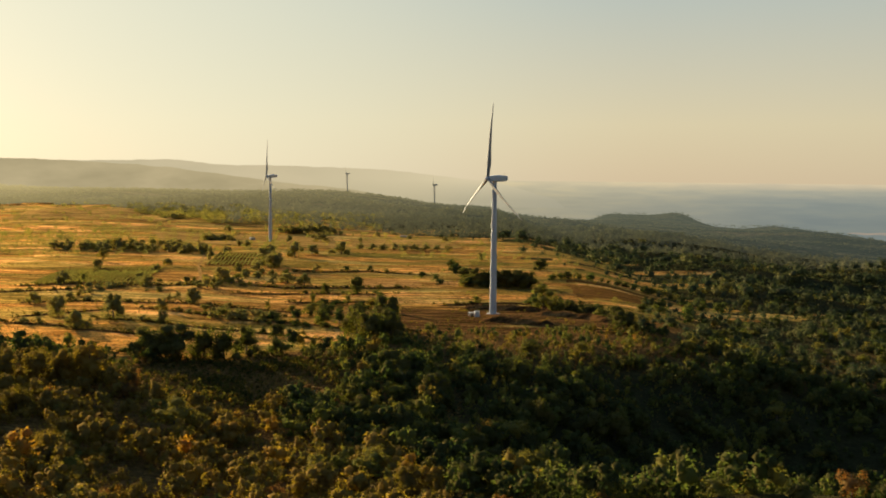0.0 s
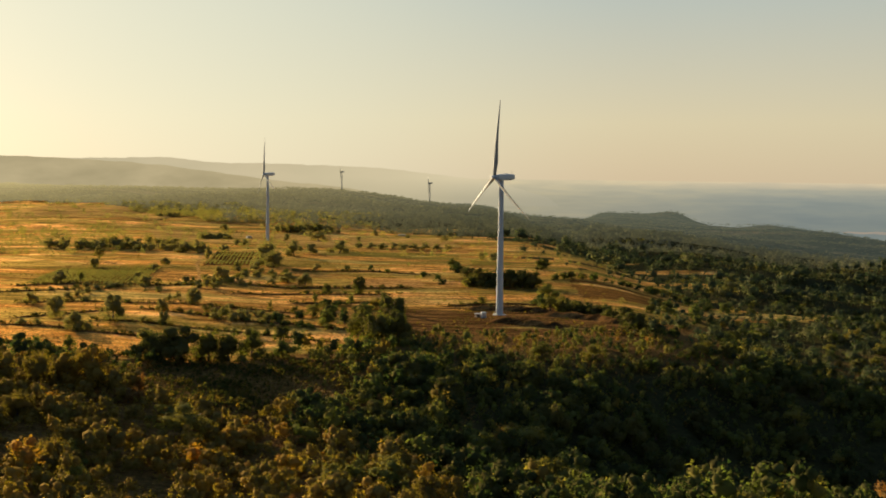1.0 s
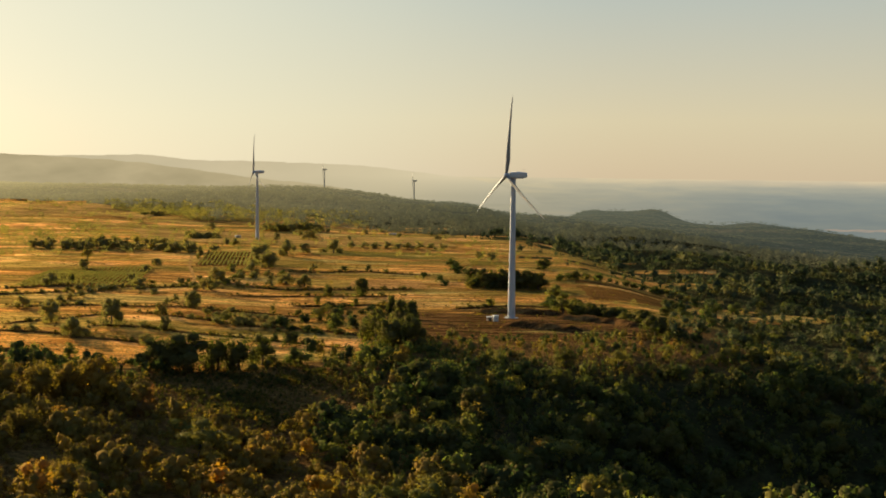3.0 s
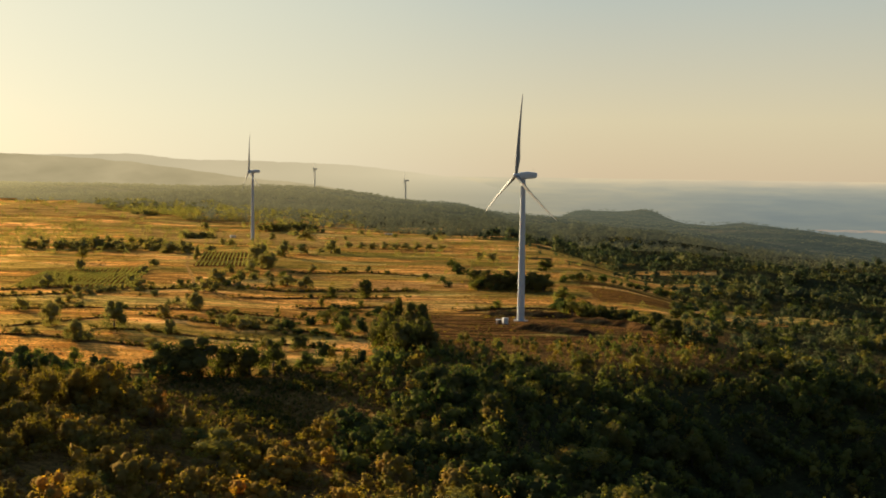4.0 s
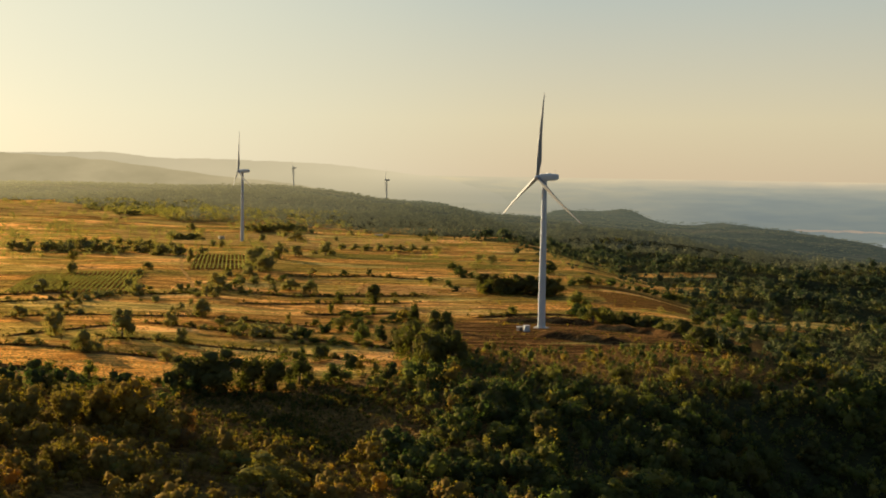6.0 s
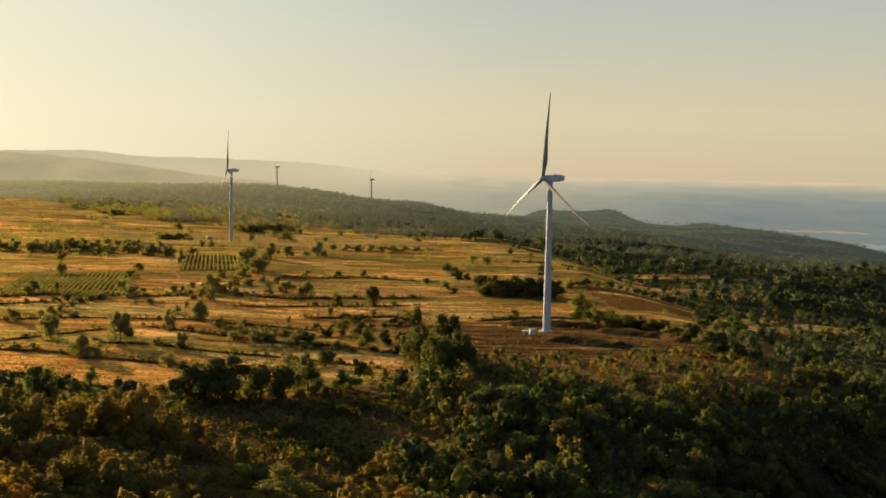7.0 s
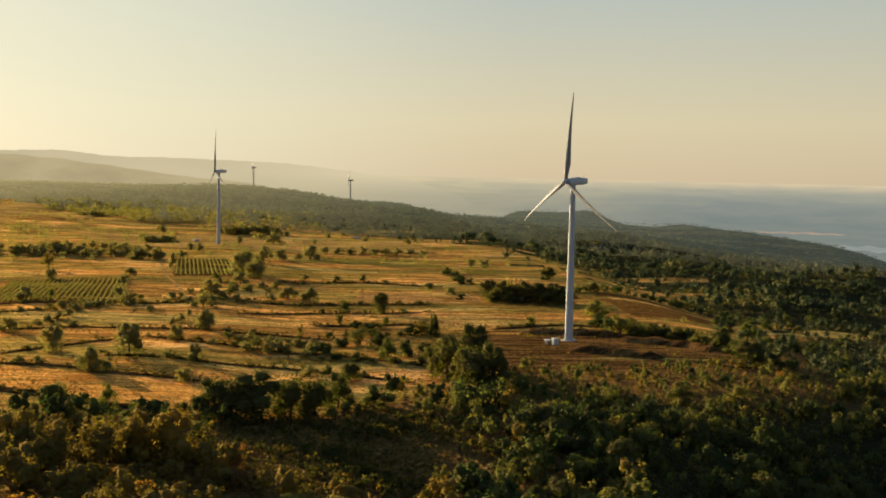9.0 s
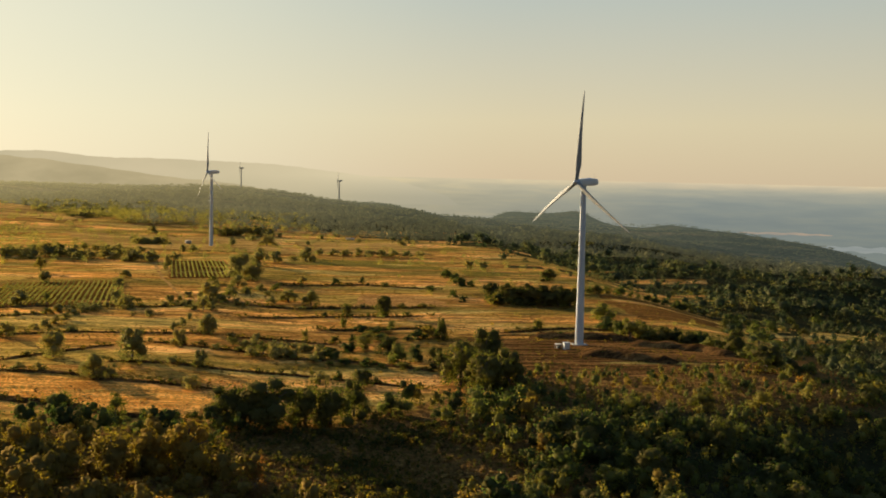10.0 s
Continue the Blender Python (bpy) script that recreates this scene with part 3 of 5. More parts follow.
TRUNKS = [trunk_mesh(k) for k in range(4)]
LOOKS = {
    "oak": ("oak tree", OAK_LEAVES, [crown_cloud(10 + k, 1100, 0.034, 26, base=0.06, fine=1.0, body=8, wide=0.33) for k in range(6)],
            "broad dark green deciduous tree on dry grass", "tree", "trees on the plateau"),
    "pale": ("young tree", YELLOW_LEAVES, [crown_cloud(20 + k, 600, 0.038, 12, base=0.05, fine=0.85, body=3) for k in range(4)],
             "small yellow-green tree glowing in low sun", "tree", "trees on the plateau"),
    "bush": ("bush", LEAVES, [crown_cloud(30 + k, 460, 0.042, 15, base=0.0, fine=1.12, body=5, wide=0.33) for k in range(6)],
             "rounded olive-green bush on dry grass", "bush", "bushes on the plateau"),
    "rust": ("autumn bush", RUSTY, [crown_cloud(40 + k, 520, 0.038, 9, base=0.0, fine=0.9, body=1) for k in range(2)],
             "rust-red autumn bush among green scrub", "bush", "bushes on the plateau"),
}
LOOKS["olive"] = ("olive tree", HAZE_LIT_LEAVES, LOOKS["bush"][2], "round yellow-olive tree on dry grass between fields", "tree", "trees on the plateau")
LOOKS["olive oak"] = ("oak tree", HAZE_LIT_LEAVES, LOOKS["oak"][2], "round olive-green oak tree on dry grass", "tree", "trees on the plateau")
LOOKS["glare oak"] = ("oak tree", BROWN_GLARE_LEAVES, LOOKS["oak"][2], "broad oak tree painted brown with the sun's glare on a slope", "tree", "trees on the plateau")
LOOKS["far pale"] = ("young tree", make_leaves("haze_lit_yellow_leaves", [(0.0, (0.13, 0.13, 0.030)), (1.0, (0.22, 0.18, 0.045))], (1.8, 1.7, 0.8), 0.5), LOOKS["pale"][2], "small yellow tree paled by painted sun haze between far fields", "tree", "trees on the plateau")
for kind, sink in (("oak", 0.13), ("bush", 0.15), ("rust", 0.15)):
    for q, _ in LOOKS[kind][2]:
        q[:, :, 2] = np.maximum(q[:, :, 2] * (1 + sink) - sink, 0.0)
CROWNS = {k: [cloud_mesh("crown", q, v[1], normals=soft) for q, soft in v[2]] for k, v in LOOKS.items()}
TREE_RANDOM = random.Random(5)


def glare_slope(x, y):
    """Where the near slope's scrub is browned and lightened to paint in the sun's glare."""
    return (x + 18 * waves(x, y, 70, 51) < -62 + 68 * ss(385, 325, y)) & (y < 440)


def tree(look_of, x, y, height, width):
    # far and sunward trees take the leaves with haze painted in
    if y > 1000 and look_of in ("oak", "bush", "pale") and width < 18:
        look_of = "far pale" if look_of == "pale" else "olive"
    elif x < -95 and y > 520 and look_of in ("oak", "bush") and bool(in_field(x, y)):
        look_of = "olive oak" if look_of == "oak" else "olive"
    if look_of in ("oak", "bush") and bool(glare_slope(x, y)):
        look_of = "glare oak"
    name, _, _, label, category, group = LOOKS[look_of]
    top = new(name.replace(" ", "_"))
    turn = TREE_RANDOM.uniform(0, 360)
    top.matrix_world = pose(x, y, float(land(x, y)) - 0.05, 0, 0, turn) @ Matrix.Diagonal((width * 1.42, width * 1.42, height * 1.06, 1))
    if not bool(in_field(x, y)):
        label = label.replace("on dry grass", "in dense scrub")
    tagged(top, label, category, group)
    t = new("trunk", TREE_RANDOM.choice(TRUNKS))
    t.parent = top
    c = new("crown", TREE_RANDOM.choice(CROWNS[look_of]))
    c.parent = top
    return top


def sow(n, box_, seed, test, heights, spread, clumps=0.5):
    r = np.random.RandomState(seed)
    x, y = r.uniform(box_[0], box_[1], n), r.uniform(box_[2], box_[3], n)
    ok = test(x, y) & (np.abs(x) < 0.46 * y + 30)
    x, y = x[ok], y[ok]
    h = heights[0] + (heights[1] - heights[0]) * r.rand(len(x)) ** 1.8
    h = h * np.clip(0.95 + clumps * waves(x, y * 1.3, 45, seed + 40), 0.4, 1.25)
    return np.stack([x, y, h, h * r.uniform(*spread, len(x)), r.rand(len(x)), r.uniform(0, 6.28, len(x))], 1)



SHRUB = [crown_cloud(50 + k, 84, 0.060, 9, body=3, wide=0.36, fine=1.08, whole=0.55) for k in range(8)]
MIDDLE = [crown_cloud(60 + k, 60, 0.080, 8, body=1, wide=0.34, fine=1.1, whole=0.75) for k in range(8)]
FAR = [crown_cloud(70 + k, 48, 0.082, 7, body=1, wide=0.33, fine=1.15, whole=0.85) for k in range(8)]
FIELD = [crown_cloud(120 + k, 44, 0.085, 7, body=0, wide=0.36, fine=1.1, whole=0.6) for k in range(8)]
DISTANT = [crown_cloud(90 + k, 9, 0.22, 4, body=0) for k in range(8)]
HAZED = [crown_cloud(130 + k, 24, 0.115, 6, body=0, wide=0.33, fine=1.15, whole=0.85) for k in range(8)]
HAY = [crown_cloud(100 + k, 5, 0.30, 3, body=0) for k in range(6)]
SAPLING = [crown_cloud(110 + k, 32, 0.090, 6, body=1, wide=0.35, whole=0.6) for k in range(8)]
TUFT = [crown_cloud(80 + k, 9, 0.22, 3, body=0) for k in range(6)]


def woods(x, y):
    return ~in_field(x, y) & ~(glade(x, y) & (np.abs(np.sin(x * 53.3 + y * 29.1)) < 0.9))


def fringe(x, y):
    """Trees stand thinly at the edge of the fields and close up deeper in the woods."""
    deep = ss(-10, 130, x - right_edge(y)) + ss(0, 40, front_edge(x) - y)
    return np.abs(np.sin(x * 91.7 + y * 47.3)) < 0.22 + deep + 0.35 * waves(x * 0.6, y * 1.4, 55, 24)


def hazier(x, y):
    """Where grey-green woodland takes over from olive woodland, tree by tree."""
    return ss(-520, -60, x + 120 * waves(x, y, 140, 57)) > np.abs(np.sin(x * 37.1 + y * 83.9))


scatter("scrub", LEAVES, sow(5000, (-270, 270, 258, 520), 1, lambda x, y: woods(x, y) & ~glare_slope(x, y) & (slope_clearing(x, y) < 0.45), (2.2, 11.0), (0.85, 1.2), 0.8), SHRUB,
        "dense olive-green scrub and young oaks on a shaded slope", "scrub")
scatter("scrub", BROWN_GLARE_LEAVES, sow(6200, (-270, 270, 258, 520), 1, lambda x, y: woods(x, y) & glare_slope(x, y) & (slope_clearing(x, y) < 0.45), (3.0, 10.5), (0.85, 1.2), 0.7), SHRUB,
        "dense scrub turning olive-brown in autumn on a slope", "scrub")
scatter("scrub", WOOD_LEAVES, sow(7600, (-420, 450, 520, 900), 2, lambda x, y: woods(x, y) & fringe(x, y) & (slope_clearing(x, y) < 0.45) & (brown_field(x, y) < 1), (1.6, 9.5), (0.85, 1.3), 0.8), MIDDLE,
        "mixed green and yellowing scrub round the fields", "scrub")
scatter("dry_grass", STRAW, sow(9000, (-230, 10, 256, 480), 52, lambda x, y: woods(x, y), (0.5, 1.5), (1.2, 2.4)), HAY,
        "tall dry brown grass between bushes on a slope", "grass")
scatter("brush", LEAVES, sow(5200, (-160, 190, 340, 640), 3, lambda x, y: woods(x, y) & (apron(x, y) > 0.3) & (y < 572 + 26 * waves(x, y, 30, 22)), (1.3, 5.6), (0.8, 1.15), 0.9), SAPLING,
        "low green brush and saplings on brown grass", "brush")
scatter("brush", BROWN_GLARE_LEAVES, sow(4200, (-160, 190, 340, 640), 58, lambda x, y: woods(x, y) & (apron(x, y) > 0.3) & (y < 572 + 26 * waves(x, y, 30, 22)), (0.8, 4.2), (0.9, 1.4), 0.9), SAPLING,
        "low brush turning orange-brown on brown grass", "brush")
scatter("woodland", WOOD_LEAVES, sow(9500, (-200, 950, 900, 1900), 4, lambda x, y: woods(x, y) & (y < 1480 + 130 * waves(x * 0.5, y, 150, 53)) & fringe(x, y) & (brown_field(x, y) < 1) & (waves(x * 0.45, y * 1.6, 120, 15) > -0.28 - 0.4 * np.abs(np.sin(x * 12.9 + y * 7.1))), (4.5, 17), (1.0, 1.45), 0.7), FAR,
        "dark green deciduous woodland on a gentle slope", "woodland")
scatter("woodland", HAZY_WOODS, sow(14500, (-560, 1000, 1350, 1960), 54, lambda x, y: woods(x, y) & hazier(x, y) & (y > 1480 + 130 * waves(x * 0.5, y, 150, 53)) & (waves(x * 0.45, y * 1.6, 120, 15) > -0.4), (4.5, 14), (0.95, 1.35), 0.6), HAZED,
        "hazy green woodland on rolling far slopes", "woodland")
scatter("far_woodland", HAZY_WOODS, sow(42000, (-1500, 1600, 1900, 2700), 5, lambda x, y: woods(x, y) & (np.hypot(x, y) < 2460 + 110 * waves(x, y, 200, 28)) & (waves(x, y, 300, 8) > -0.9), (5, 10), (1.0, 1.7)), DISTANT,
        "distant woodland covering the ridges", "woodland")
scatter("field_trees", HAZE_LIT_LEAVES, sow(4600, (-900, 60, 980, 2200), 7, lambda x, y: in_field(x, y) & (waves(x, y * 2.2, 170, 17) > np.interp(x, [-600, -330, -150, 0], [0.0, 0.22, 0.5, 0.6])), (3, 10), (0.9, 1.4)), FIELD,
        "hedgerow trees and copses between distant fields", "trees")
scatter("field_trees", HAZE_LIT_LEAVES, sow(4200, (-300, 150, 700, 1780), 12, lambda x, y: in_field(x, y) & (brown_field(x, y) < 1) & (x > right_edge(y) - 210) & (waves(x * 0.5, y * 2.6, 100, 27) > 0.36 - 0.26 * ss(1150, 1350, y) + 0.5 * ss(60, 200, right_edge(y) - x) * ss(1500, 1200, y)), (1.2, 7.5), (0.9, 1.5), 0.7), FIELD,
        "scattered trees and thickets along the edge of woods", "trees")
scatter("brush", YELLOW_LEAVES, sow(900, (-60, 190, 300, 600), 19, lambda x, y: woods(x, y) & (slope_clearing(x, y) < 0.9) & (y < 560 + 26 * waves(x, y, 30, 22)), (4.5, 9.5), (0.55, 0.85), 0.4), SAPLING,
        "tall yellowing saplings catching the low sun above brush", "brush")
scatter("brush", BRUSH_LEAVES, sow(8000, (-150, -20, 360, 490), 16, lambda x, y: woods(x, y) & (slope_clearing(x, y) > 0.4) & (apron(x, y) < 0.3), (0.7, 3.2), (0.8, 1.2)), TUFT,
        "low dry bushes in a brown clearing", "brush")
scatter("field_trees", HAZE_LIT_LEAVES, sow(1000, (-620, -215, 1125, 1500), 25, lambda x, y: in_field(x, y) & (waves(x * 0.6, y * 1.6, 90, 38) > 0.1 - 0.5 * ss(-330, -480, x)), (2.0, 8.5), (0.9, 1.5), 0.7), FIELD,
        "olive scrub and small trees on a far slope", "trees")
scatter("woodland", HAZE_LIT_LEAVES, sow(7000, (-900, -100, 1480, 1960), 29, lambda x, y: woods(x, y) & ~hazier(x, y), (5.5, 10), (1.1, 1.6), 0.4), FIELD,
        "woodland paled by painted sun haze on a slope behind fields", "woodland")
# yellow leaves in bands paint in the sunlit crests of the folds
scatter("woodland", YELLOW_LEAVES, sow(5200, (100, 750, 880, 1750), 26, lambda x, y: woods(x, y) & (brown_field(x, y) < 1) & (waves(x * 0.4, y * 1.8, 110, 37) > 0.55), (3.0, 8.0), (0.9, 1.4)), FAR,
        "young trees yellowed as painted sunlit strips among woods", "woodland")
scatter("dry_grass", STRAW, sow(8000, (-160, 190, 380, 640), 8, lambda x, y: woods(x, y) & (slope_clearing(x, y) > 0.25), (0.4, 1.2), (0.9, 1.8)), HAY,
        "tall dry yellow-brown grass on a slope", "grass")
scatter("dry_grass", STRAW, sow(22000, (-330, 130, 470, 1000), 18, lambda x, y: in_field(x, y) & (waves(x * 0.7, y * 2.2, 40, 33) > -0.1), (0.25, 0.8), (1.5, 3.4)), HAY,
        "brown tussocks of dry grass scattered over fields", "grass")
scatter("weeds", BRUSH_LEAVES, sow(5200, (-40, 125, 572, 705), 20, lambda x, y: in_field(x, y) & (waves(x * 0.8, y * 2.4, 26, 35) > 0.0), (0.25, 0.95), (1.2, 2.6)), TUFT,
        "brown weeds on trodden ground round a turbine", "weeds")
scatter("hay", HAY_STRAW, sow(5000, (-230, -125, 465, 555), 9, lambda x, y: in_field(x, y) & (y < 560 - 0.2 * (x + 222)) & (y > 500 - 0.35 * (x + 208)), (0.15, 0.45), (2.0, 5.0)), HAY,
        "loose straw lying in a stubble field", "hay")
scatter("weeds", BROWN_GLARE_LEAVES, sow(24000, (-460, 130, 440, 1500), 6, lambda x, y: in_field(x, y) & (waves(x + y * 0.2, y * 4, 130, 21) > 0.1), (0.35, 1.7), (0.9, 2.0)), TUFT,
        "low weeds and small bushes scattered along field edges", "weeds")


# ---- fields, banks and tracks ----
def patch(name, corners, mat, label, lift=0.06, steps=24):
    """A field surface draped on the land between four corners (given round)."""
    a, b, c, d = (np.array(p, float) for p in corners)
    bm = bmesh.new()
    grid = []
    for i in range(steps + 1):
        row = []
        for j in range(steps + 1):
            u, v = i / steps, j / steps
            p = (a * (1 - u) + b * u) * (1 - v) + (d * (1 - u) + c * u) * v
            p = p + 2.0 * np.array([waves(p[0], p[1], 25, 31), waves(p[0], p[1], 25, 32)]) * (0.5 if 0 < i < steps and 0 < j < steps else 1)
            row.append(bm.verts.new((p[0], p[1], float(land(p[0], p[1])) + lift)))
        grid.append(row)
    for i in range(steps):
        for j in range(steps):
            bm.faces.new((grid[i][j], grid[i + 1][j], grid[i + 1][j + 1], grid[i][j + 1])).smooth = True
    bmesh.ops.recalc_face_normals(bm, faces=bm.faces)
    ob = part(name, bm, mat)
    return tagged(ob, label, "field", kind="structure")


def make_field(name, low, high, sx, sy, turn, sheen=0.15):
    m, nt, b = material(name)
    rows = noisy(nt, place(nt, sx, sy, 0.1, turn), 1.0, 4, 0.65)
    fine = noisy(nt, place(nt), 0.8, 5, 0.7)
    col = ramp(nt, rows, [(0.41, low), (0.59, high)])
    col = mixed(nt, 0.7, col, ramp(nt, fine, [(0.40, (0.28, 0.27, 0.25)), (0.58, (1.15, 1.13, 1.05))]), "MULTIPLY")
    nt.links.new(col, b.inputs["Base Color"])
    b.inputs["Roughness"].default_value = 0.95
    b.inputs["Specular IOR Level"].default_value = 0.0
    glossed(nt, b.outputs[0], mixed(nt, 1.0, col, (3.0, 2.8, 2.4), "MULTIPLY"), 2.8 * sheen, 0.46)
    bumped(nt, b, fine, 0.9, 1.0)
    return m


STUBBLE = make_field("straw_stubble", (0.34, 0.152, 0.032), (0.58, 0.31, 0.080), 0.04, 0.25, 12)
PINKISH = make_field("fallow_soil", (0.27, 0.135, 0.040), (0.40, 0.22, 0.075), 0.05, 0.3, 3)
MEADOW = make_field("grey_green_meadow", (0.12, 0.095, 0.022), (0.22, 0.16, 0.036), 0.02, 0.2, 5)
SOIL = make_field("brown_ploughland", (0.115, 0.055, 0.015), (0.215, 0.105, 0.029), 0.02, 0.2, -20, 0.05)
PALE_MEADOW = make_field("pale_pasture", (0.20, 0.120, 0.036), (0.40, 0.240, 0.075), 0.012, 0.06, 6)
BROWN_GRASS = make_field("brown_dry_grass", (0.055, 0.028, 0.011), (0.22, 0.110, 0.036), 0.035, 0.20, 8, 0.05)
DIRT = make_field("pale_track", (0.24, 0.135, 0.045), (0.36, 0.21, 0.075), 0.3, 0.3, 0)

patch("field", [(-222, 548), (-131, 514), (-139, 473), (-208, 502)], STUBBLE, "pale straw stubble field with hay lying loose")
patch("field", [(-68, 872), (-22, 858), (-15, 794), (-78, 793)], PINKISH, "pinkish bare fallow field")
patch("field", [(-110, 1166), (11, 1138), (13, 1063), (-130, 1101)], MEADOW, "grey-green meadow strip")
patch("field", [(21, 1053), (108, 1038), (100, 1004), (25, 1010)], MEADOW, "grey-green meadow strip beside woods")
patch("field", [(96, 868), (176, 862), (146, 742), (92, 738)], SOIL, "brown ploughed field beside woods")
patch("field", [(-24, 682), (92, 684), (112, 566), (-26, 560)], BROWN_GRASS, "brown trodden dry grass round a turbine")
patch("field", [(-330, 1250), (-120, 1200), (-150, 1420), (-400, 1480)], PALE_MEADOW, "pale grey-green pasture among distant hedges", 0.7, 40)
patch("field", [(-110, 1260), (20, 1230), (0, 1390), (-125, 1420)], PALE_MEADOW, "pale grey-green pasture beside woods", 0.7, 40)
patch("field", [(-700, 1700), (-420, 1600), (-410, 1820), (-720, 2000)], PALE_MEADOW, "pale grey-green pasture on a far slope", 0.9, 40)
patch("field", [(100, 960), (165, 1000), (158, 968), (96, 930)], MEADOW, "grey-green meadow strip beside woods")


def ribbon(points, wide, step=3.0):
    """Points every few metres along a smooth line, with the sideways direction."""
    p = np.array(points, float)
    d = np.concatenate([[0], np.cumsum(np.linalg.norm(np.diff(p, axis=0), axis=1))])
    t = np.linspace(0, d[-1], max(3, int(d[-1] / step)))
    q = np.stack([np.interp(t, d, p[:, 0]), np.interp(t, d, p[:, 1])], 1)
    g = np.gradient(q, axis=0)
    g /= np.linalg.norm(g, axis=1)[:, None]
    return q, np.stack([-g[:, 1], g[:, 0]], 1) * wide


BANK_LINES = []


def bank(points, wide=2.2, high=0.7, plants=1.0):
    """An overgrown earth bank between fields: the bank, and the grass and shrubs on it."""
    q, n = ribbon(points, wide)
    BANK_LINES.append(q)
    seed = int(abs(points[0][0]) * 7 + abs(points[0][1]))
    r = np.random.RandomState(seed)
    bm = bmesh.new()
    rows = []
    for k, (p, s) in enumerate(zip(q, n)):
        row = []
        fade = min(1.0, k / 2, (len(q) - 1 - k) / 2)
        for u, h in ((-1.0, -0.15), (-0.45, 0.75), (0.0, 1.0), (0.5, 0.7), (1.0, -0.15)):
            e = p + s * u * r.uniform(0.85, 1.15)
            row.append(bm.verts.new((e[0], e[1], float(land(*e)) + high * h * (fade if h > 0 else 1) * r.uniform(0.7, 1.2))))
        rows.append(row)
    for lo, hi in zip(rows, rows[1:]):
        for k in range(4):
            bm.faces.new((lo[k], lo[k + 1], hi[k + 1], hi[k])).smooth = True
    bmesh.ops.recalc_face_normals(bm, faces=bm.faces)
    top = new("field_bank")
    tagged(top, "overgrown earth bank with dark grass between fields", "field bank", "field banks")
    part("earth", bm, BROWN_GRASS, top)
    m = int(len(q) * 2.2 * plants)
    i = r.randint(0, len(q), m)
    at = q[i] + n[i] * r.uniform(-0.7, 0.7, (m, 1)) + r.uniform(-1.5, 1.5, (m, 2))
    h = r.uniform(0.8, 1.65, m) ** 2
    quads, soft = [], []
    z = land(at[:, 0], at[:, 1])
    for k in range(m):
        t, lean = TUFT[k % len(TUFT)]
        soft.append(lean)
        quads.append(t * np.array([h[k] * 1.6, h[k] * 1.6, h[k]]) + np.array([at[k, 0], at[k, 1], z[k] + 0.3 * high]))
    g = new("grass", cloud_mesh("grass", np.concatenate(quads), BRUSH_LEAVES, np.repeat(r.rand(m), len(TUFT[0][0])), np.concatenate(soft)))
    g.parent = top
    tagged(g, kind="stuff")


bank([(-224.8, 571.2), (-211.1, 596.4), (-188.0, 617.8)])
bank([(-183.0, 571.4), (-158.1, 569.1), (-134.9, 562.1), (-107.8, 558.1), (-78.9, 545.4), (-55.5, 534.3)])
bank([(-212.0, 499.7), (-187.8, 489.3), (-176.0, 484.5), (-163.7, 476.4), (-140.0, 472.4)], 3.0, 1.3, 1.6)
bank([(-175.1, 631.0), (-157.5, 622.1), (-134.0, 611.9), (-103.7, 595.7), (-79.4, 589.2), (-49.4, 570.6)])
bank([(-123.4, 907.1), (-66.3, 922.8), (-10.0, 903.3)])
bank([(-222.6, 549.7), (-197.1, 545.7), (-185.9, 541.8)])
bank([(-182.7, 536.2), (-167.9, 533.7), (-153.0, 530.6), (-135.9, 524.1)])
bank([(-212.9, 757.9), (-192.3, 757.1), (-173.7, 774.6)])
bank([(-142.2, 724.9), (-99.1, 740.3), (-73.3, 745.7), (-33.6, 751.0)])
bank([(-143.2, 785.4), (-112.5, 774.5), (-71.5, 792.0), (-25.8, 792.7)], 2.5, 1.0, 1.5)
bank([(-142.2, 651.0), (-115.2, 649.2), (-88.1, 642.1)])
bank([(-290, 737), (-255.3, 746.9), (-212.9, 757.9)])
bank([(-99.0, 692.8), (-69.3, 694.0), (-39.2, 695.8)], 2.5, 1.0, 1.8)
bank([(-3.7, 688.8), (35.4, 699.6), (79.2, 687.3)], 2.5, 1.0, 0.6)
bank([(-250, 640), (-215, 655), (-180, 660), (-150, 662)])
bank([(10, 672), (24, 672), (40, 668), (62, 659)], 6.0, 3.0, 0.15)
bank([(22, 617), (33, 611), (46, 602), (63, 591)], 6.5, 3.2, 0.15)
bank([(54, 645), (71, 638), (87, 626), (97, 608)], 6.0, 3.0, 0.2)
bank([(-330, 690), (-280, 700), (-240, 720)])


def track(points, wide, label):
    q, n = ribbon(points, wide, 4.0)
    bm = bmesh.new()
    rows = [[bm.verts.new((e[0], e[1], float(land(*e)) + 0.09)) for e in (p - s, p, p + s)] for p, s in zip(q, n)]
    for lo, hi in zip(rows, rows[1:]):
        for k in range(2):
            bm.faces.new((lo[k], lo[k + 1], hi[k + 1], hi[k]))
    bmesh.ops.recalc_face_normals(bm, faces=bm.faces)
    tagged(part("track", bm, DIRT), label, "track", kind="structure")


track([(-166.6, 740.0), (-190.5, 848.7), (-211.1, 932.2), (-228.0, 1022.2), (-246.2, 1108.7)], 1.3, "pale dirt farm track across dry fields")
track([(-520, 1440), (-437, 1490), (-402, 1533), (-360, 1578), (-318, 1606), (-265, 1598)], 2.6, "pale dirt lane at the foot of a hill")


